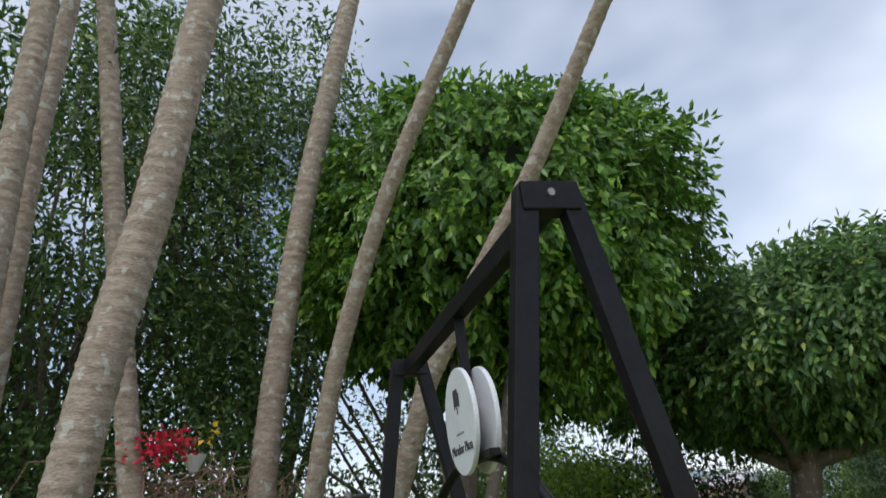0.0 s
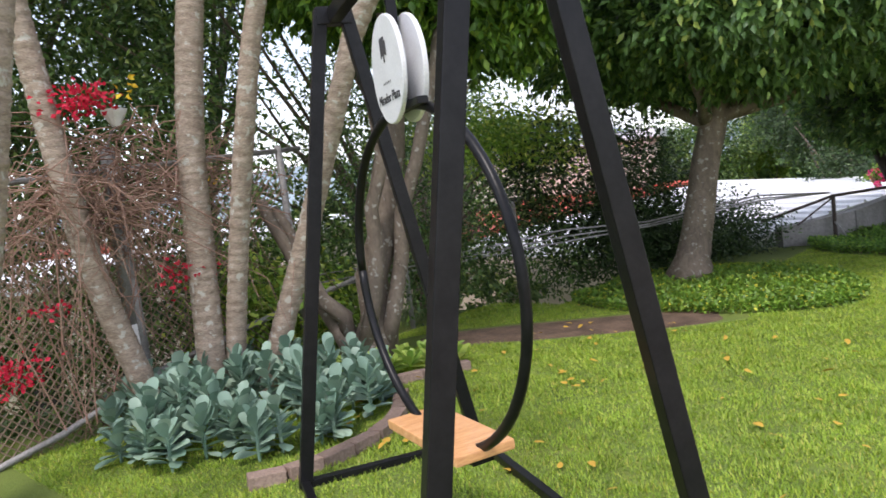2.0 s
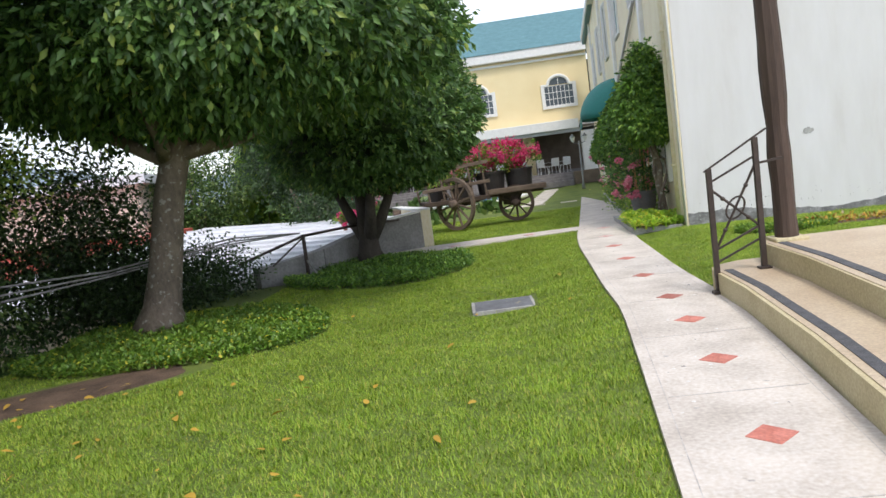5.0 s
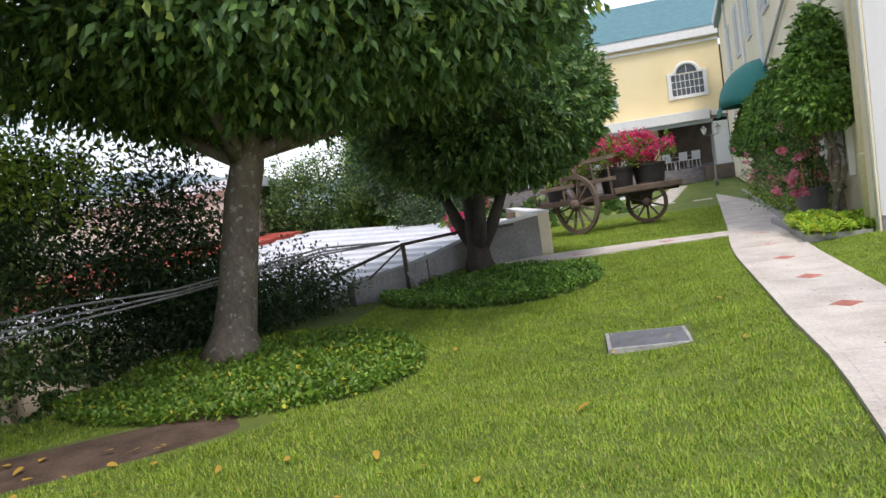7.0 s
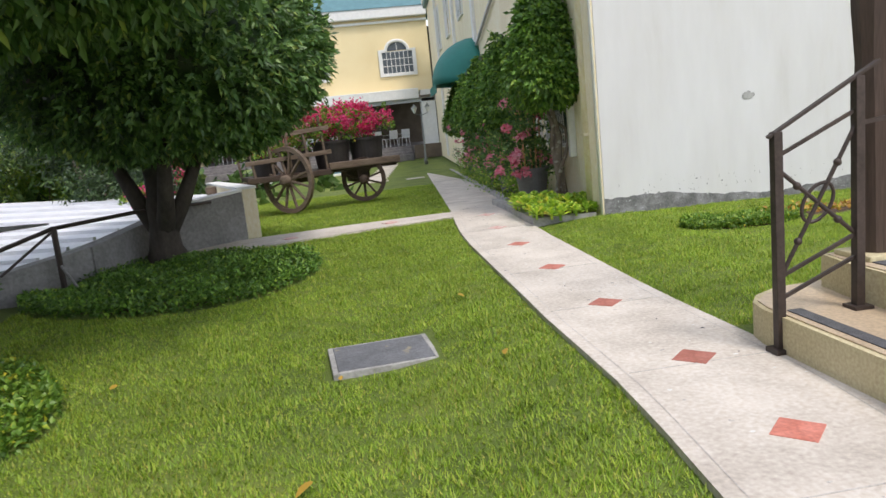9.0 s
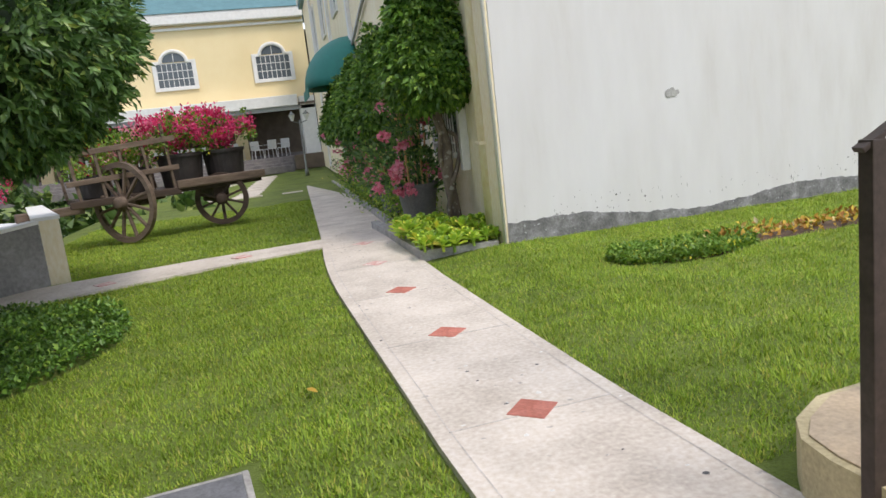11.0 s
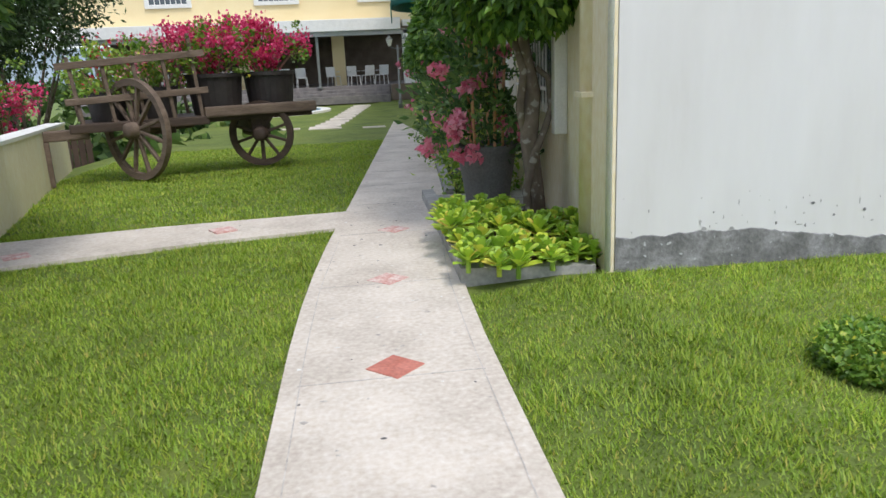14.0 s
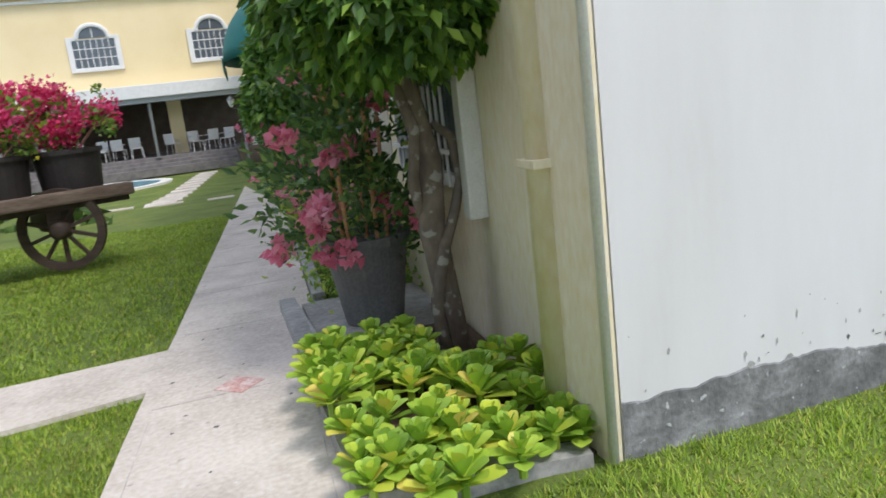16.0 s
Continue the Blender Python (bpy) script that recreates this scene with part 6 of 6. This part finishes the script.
def soil_patch(name, outline, lift, material, label):
    """Ground patch that follows the lawn's height."""
    bm = bmesh.new()
    cx, cy = sum(p[0] for p in outline) / len(outline), sum(p[1] for p in outline) / len(outline)
    mid_v = bm.verts.new((cx, cy, ground_z(cx, cy) + lift))
    prev = None
    rows = []
    for s in (0.35, 0.7, 1.0):
        rows.append([bm.verts.new((cx + (x - cx) * s, cy + (y - cy) * s, ground_z(cx + (x - cx) * s, cy + (y - cy) * s) + (lift if s < 1 else -0.01))) for x, y in outline])
    n = len(outline)
    for i in range(n):
        bm.faces.new((mid_v, rows[0][i], rows[0][(i + 1) % n]))
        for a, b in zip(rows, rows[1:]):
            bm.faces.new((a[i], b[i], b[(i + 1) % n], a[(i + 1) % n]))
    ob = part(name, bm, material, smooth=True)
    return tagged(ob, label, "soil", kind="structure")


BED1 = blob_outline(-6.25, -4.0, 1.65, 1.3, 1)
BED2 = blob_outline(-4.7, -0.40, 1.42, 1.36, 2, amp=0.04)
BED3 = blob_outline(0.90, -1.40, 0.64, 0.36, 3, amp=0.05, turn=0.0)
DIRT = blob_outline(-6.75, -5.95, 1.75, 0.5, 4, amp=0.2, turn=0.55)
DIRT2 = blob_outline(2.6, -1.35, 1.6, 0.17, 5, amp=0.1, turn=0.02)
for o, l in ((BED1, "soil under the ground cover of the dome tree"), (BED2, "soil under the ground cover of the ball tree"), (BED3, "soil under the round clipped cover"), (DIRT, "bare brown trodden soil in the lawn"), (DIRT2, "bare soil strip with small plants")):
    soil_patch("soil_patch", o, 0.012, M_SOIL, l)


def within(X, Y, outline):
    """Which of many points lie inside an outline."""
    hit = np.zeros(len(X), bool)
    for (xa, ya), (xb, yb) in zip(outline, outline[1:] + outline[:1]):
        if ya != yb:
            hit ^= ((ya > Y) != (yb > Y)) & (X < (xb - xa) * (Y - ya) / (yb - ya) + xa)
    return hit


def cover(outline, n, h, size, material, seed, label):
    r_ = np.random.default_rng(seed)
    xs_, ys_ = [p[0] for p in outline], [p[1] for p in outline]
    X, Y = r_.uniform(min(xs_), max(xs_), n * 3), r_.uniform(min(ys_), max(ys_), n * 3)
    ok = within(X, Y, outline)
    X, Y = X[ok][:n], Y[ok][:n]
    n = len(X)
    Z = np.array([ground_z(x, y) for x, y in zip(X, Y)])
    P = np.c_[X, Y, Z + h * r_.uniform(0.15, 1, n) * (0.8 + 0.35 * np.sin(X * 5.1) * np.sin(Y * 4.3))]
    A = r_.normal(0, 0.6, (n, 3)) + np.array([0, 0, 0.35])
    V, T = leaf_soup(P, A, size, size * 0.62, rng=r_, spread=0.3, face=np.tile((0, 0, 1.0), (n, 1)))
    return tagged(soup("ground_cover", V, T, material), label, "ground cover", kind="stuff")


cover(BED1, 24000, 0.11, 0.05, M_LEAF_COVER, 1, "dense green ground cover round the dome tree")
cover(BED2, 22000, 0.14, 0.047, M_LEAF_BALL, 2, "dense green ground cover round the ball tree")
cover(BED3, 9000, 0.09, 0.035, M_LEAF_COVER, 3, "round clipped patch of ground cover")
cover([(p[0], p[1]) for p in DIRT2], 600, 0.10, 0.06, M_FALLEN, 4, "small yellow and rusty plants in the soil strip")

hole = thing("inspection_cover", -2.82, -3.36, ground_z(-2.82, -3.36) + 0.01, 4, "square slate-grey inspection cover in a concrete frame", "inspection cover")
part("plate", boxed((-0.31, -0.25, 0.0), (0.31, 0.25, 0.03), 0.006), M_SLATE, hole)
for lo, hi in (((-0.345, -0.285, -0.03), (-0.31, 0.285, 0.026)), ((0.31, -0.285, -0.03), (0.345, 0.285, 0.026)), ((-0.31, -0.285, -0.03), (0.31, -0.25, 0.026)), ((-0.31, 0.25, -0.03), (0.31, 0.28, 0.026))):
    part("frame", boxed(lo, hi, 0.005), M_KERB, hole)

# grass blades over the near lawn
def on_lawn(X, Y):
    mid_x = np.array([path_mid(y) for y in Y])
    half = 0.46 - 0.025 * np.clip((Y + 5) / 2, 0, 1)
    keep = np.abs(X - mid_x) > half + 0.012
    keep &= ~((X > mid_x) & ((Y < -4.25) | (Y > 0)))
    lo_ = np.interp(X, (-5.4, -4.0, -2.5, -1.35), (0.86, 1.26, 1.66, 1.84))
    hi_ = np.interp(X, (-5.4, -4.1, -2.9, -1.3), (1.80, 2.16, 2.40, 2.54))
    keep &= ~((X > -5.4) & (X < -1.3) & (Y > lo_ - 0.02) & (Y < hi_ + 0.02))
    keep &= ~((X > -3.2) & (X < -2.44) & (Y > -3.71) & (Y < -3.02))
    keep &= ~((Y > 2.3) & (X < -4.25 - (Y - 2.3) * 0.24 + 0.13))
    for o in (BED1, BED2, BED3, DIRT, DIRT2):
        keep &= ~within(X, Y, o)
    return keep


def lawn(n, x0, x1, y0, y1, length, width, seed, label):
    r_ = np.random.default_rng(seed)
    X, Y = r_.uniform(x0, x1, n), r_.uniform(y0, y1, n)
    keep = on_lawn(X, Y)
    X, Y = X[keep], Y[keep]
    Z = np.array([ground_z(x, y) for x, y in zip(X, Y)])
    m = len(X)
    a = r_.uniform(0, 6.28, m)
    lean = r_.uniform(0.3, 1.1, m)
    tuft = np.sin(X * 9.1 + 2 * np.sin(Y * 5.3)) * np.sin(Y * 10.7 + 2 * np.sin(X * 4.1))
    L = length * r_.uniform(0.55, 1.25, m) * (1 + 0.4 * tuft)
    d = np.c_[np.cos(a) * np.sin(lean), np.sin(a) * np.sin(lean), np.cos(lean)]
    s = np.c_[-np.sin(a), np.cos(a), np.zeros(m)] * (width / 2)
    P = np.c_[X, Y, Z - 0.004]
    V = np.empty((m, 3, 3))
    V[:, 0], V[:, 1], V[:, 2] = P - s, P + s, P + d * L[:, None]
    return tagged(soup("grass", V.reshape(-1, 3), np.arange(m * 3).reshape(-1, 3), M_BLADE), label, "grass", kind="stuff")


lawn(430000, -8.8, -1.6, -10.6, -2.2, 0.038, 0.0085, 1, "short green lawn grass")
lawn(175000, -6.0, -1.2, -2.2, 2.6, 0.038, 0.0080, 2, "short green lawn grass")
lawn(200000, -0.95, 4.2, -4.3, -0.02, 0.036, 0.0075, 3, "short green lawn grass below the white wall")
lawn(90000, -5.2, 0.0, 2.3, 11, 0.045, 0.014, 4, "short green lawn grass round the cart")

r_ = np.random.default_rng(77)
n = 95
fx, fy = r_.uniform(-7.5, -2.0, n), r_.uniform(-9.8, -2.5, n)
near = r_.uniform(0, 1, n) < 0.75
fx = np.where(near, r_.uniform(-7.0, -3.6, n), fx)
fy = np.where(near, r_.uniform(-9.3, -5.6, n), fy)
for i in range(n):
    V, T = round_leaf_soup(np.zeros((1, 3)), np.array([[math.cos(i), math.sin(i), 0.1]]), r_.uniform(0.05, 0.1), r_.uniform(0.03, 0.05), np.array([[0, 0, 1.0]]), 0.15, r_)
    ob = soup("fallen_leaf", V, T, M_FALLEN)
    ob.location = (fx[i], fy[i], ground_z(fx[i], fy[i]) + 0.03)
    tagged(ob, "dry yellow fallen leaf on the grass", "leaf", "fallen leaves")

# ---------------------------------------------------------------- path tiles and joints
tile = boxed((-0.085, -0.085, -0.01), (0.085, 0.085, 0.004), 0.0015)
me_tile = bpy.data.meshes.new("tile")
tile.to_mesh(me_tile)
tile.free()
me_tile.materials.append(M_REDTILE)
me_faded = me_tile.copy()
me_faded.materials[0] = M_FADEDTILE
for y in (-9.2, -7.9, -6.66, -5.58, -4.67, -3.46, -2.16, -0.88, 0.36, 1.62):
    ob = new("tile", me_faded if y > 0 else me_tile)
    ob.parent = pavement
    ob.matrix_basis = pose(path_mid(y) + 0.015, y, 0, 0, 0, 45)
for x, y in ((-2.35, 2.05), (-3.7, 1.65)):
    ob = new("tile", me_faded)
    ob.parent = cross
    ob.matrix_basis = pose(x, y, -0.004, 0, 0, 30)
rr = random.Random(3)
for s in (-1, 1):
    bm = bmesh.new()
    prev = None
    for y in np.arange(-10, 1.6, 0.3):
        x = path_mid(y) + s * (half_width(y) - 0.075)
        row = [bm.verts.new((x - 0.0025, y, 0.0015)), bm.verts.new((x + 0.0025, y, 0.0015))]
        if prev:
            bm.faces.new((prev[0], prev[1], row[1], row[0]))
        prev = row
    part("joint", bm, M_JOINT, pavement)
for y in np.arange(-9.8, 19, 1.26):
    x = path_mid(y)
    part("joint", boxed((x - 0.37, y - 0.003, fall(y)), (x + 0.37, y + 0.003, fall(y) + 0.0022)), M_JOINT, pavement)
# grit, chips and dark specks on the concrete
rr = random.Random(17)
for i in range(150):
    y = rr.uniform(-9.5, 3.0)
    x = path_mid(y) + rr.uniform(-0.4, 0.4)
    bm = bmesh.new()
    n, w = rr.randint(5, 8), rr.uniform(0.006, 0.016) * (1 + 0.4 * (i % 9 == 0))
    e = rr.uniform(0.4, 1.0)
    base = [(x + w * math.cos(k * 6.283 / n) * rr.uniform(0.6, 1.2), y + w * e * math.sin(k * 6.283 / n) * rr.uniform(0.6, 1.2)) for k in range(n)]
    low_ring = [bm.verts.new((px, py, fall(py) + 0.0005)) for px, py in base]
    tip = bm.verts.new((x, y, fall(y) + 0.004))
    for k in range(n):
        bm.faces.new((low_ring[k], low_ring[(k + 1) % n], tip))
    part("grit", bm, (M_STRIP, M_TRIM, M_JOINT, M_TRIM, M_JOINT)[i % 5], pavement)
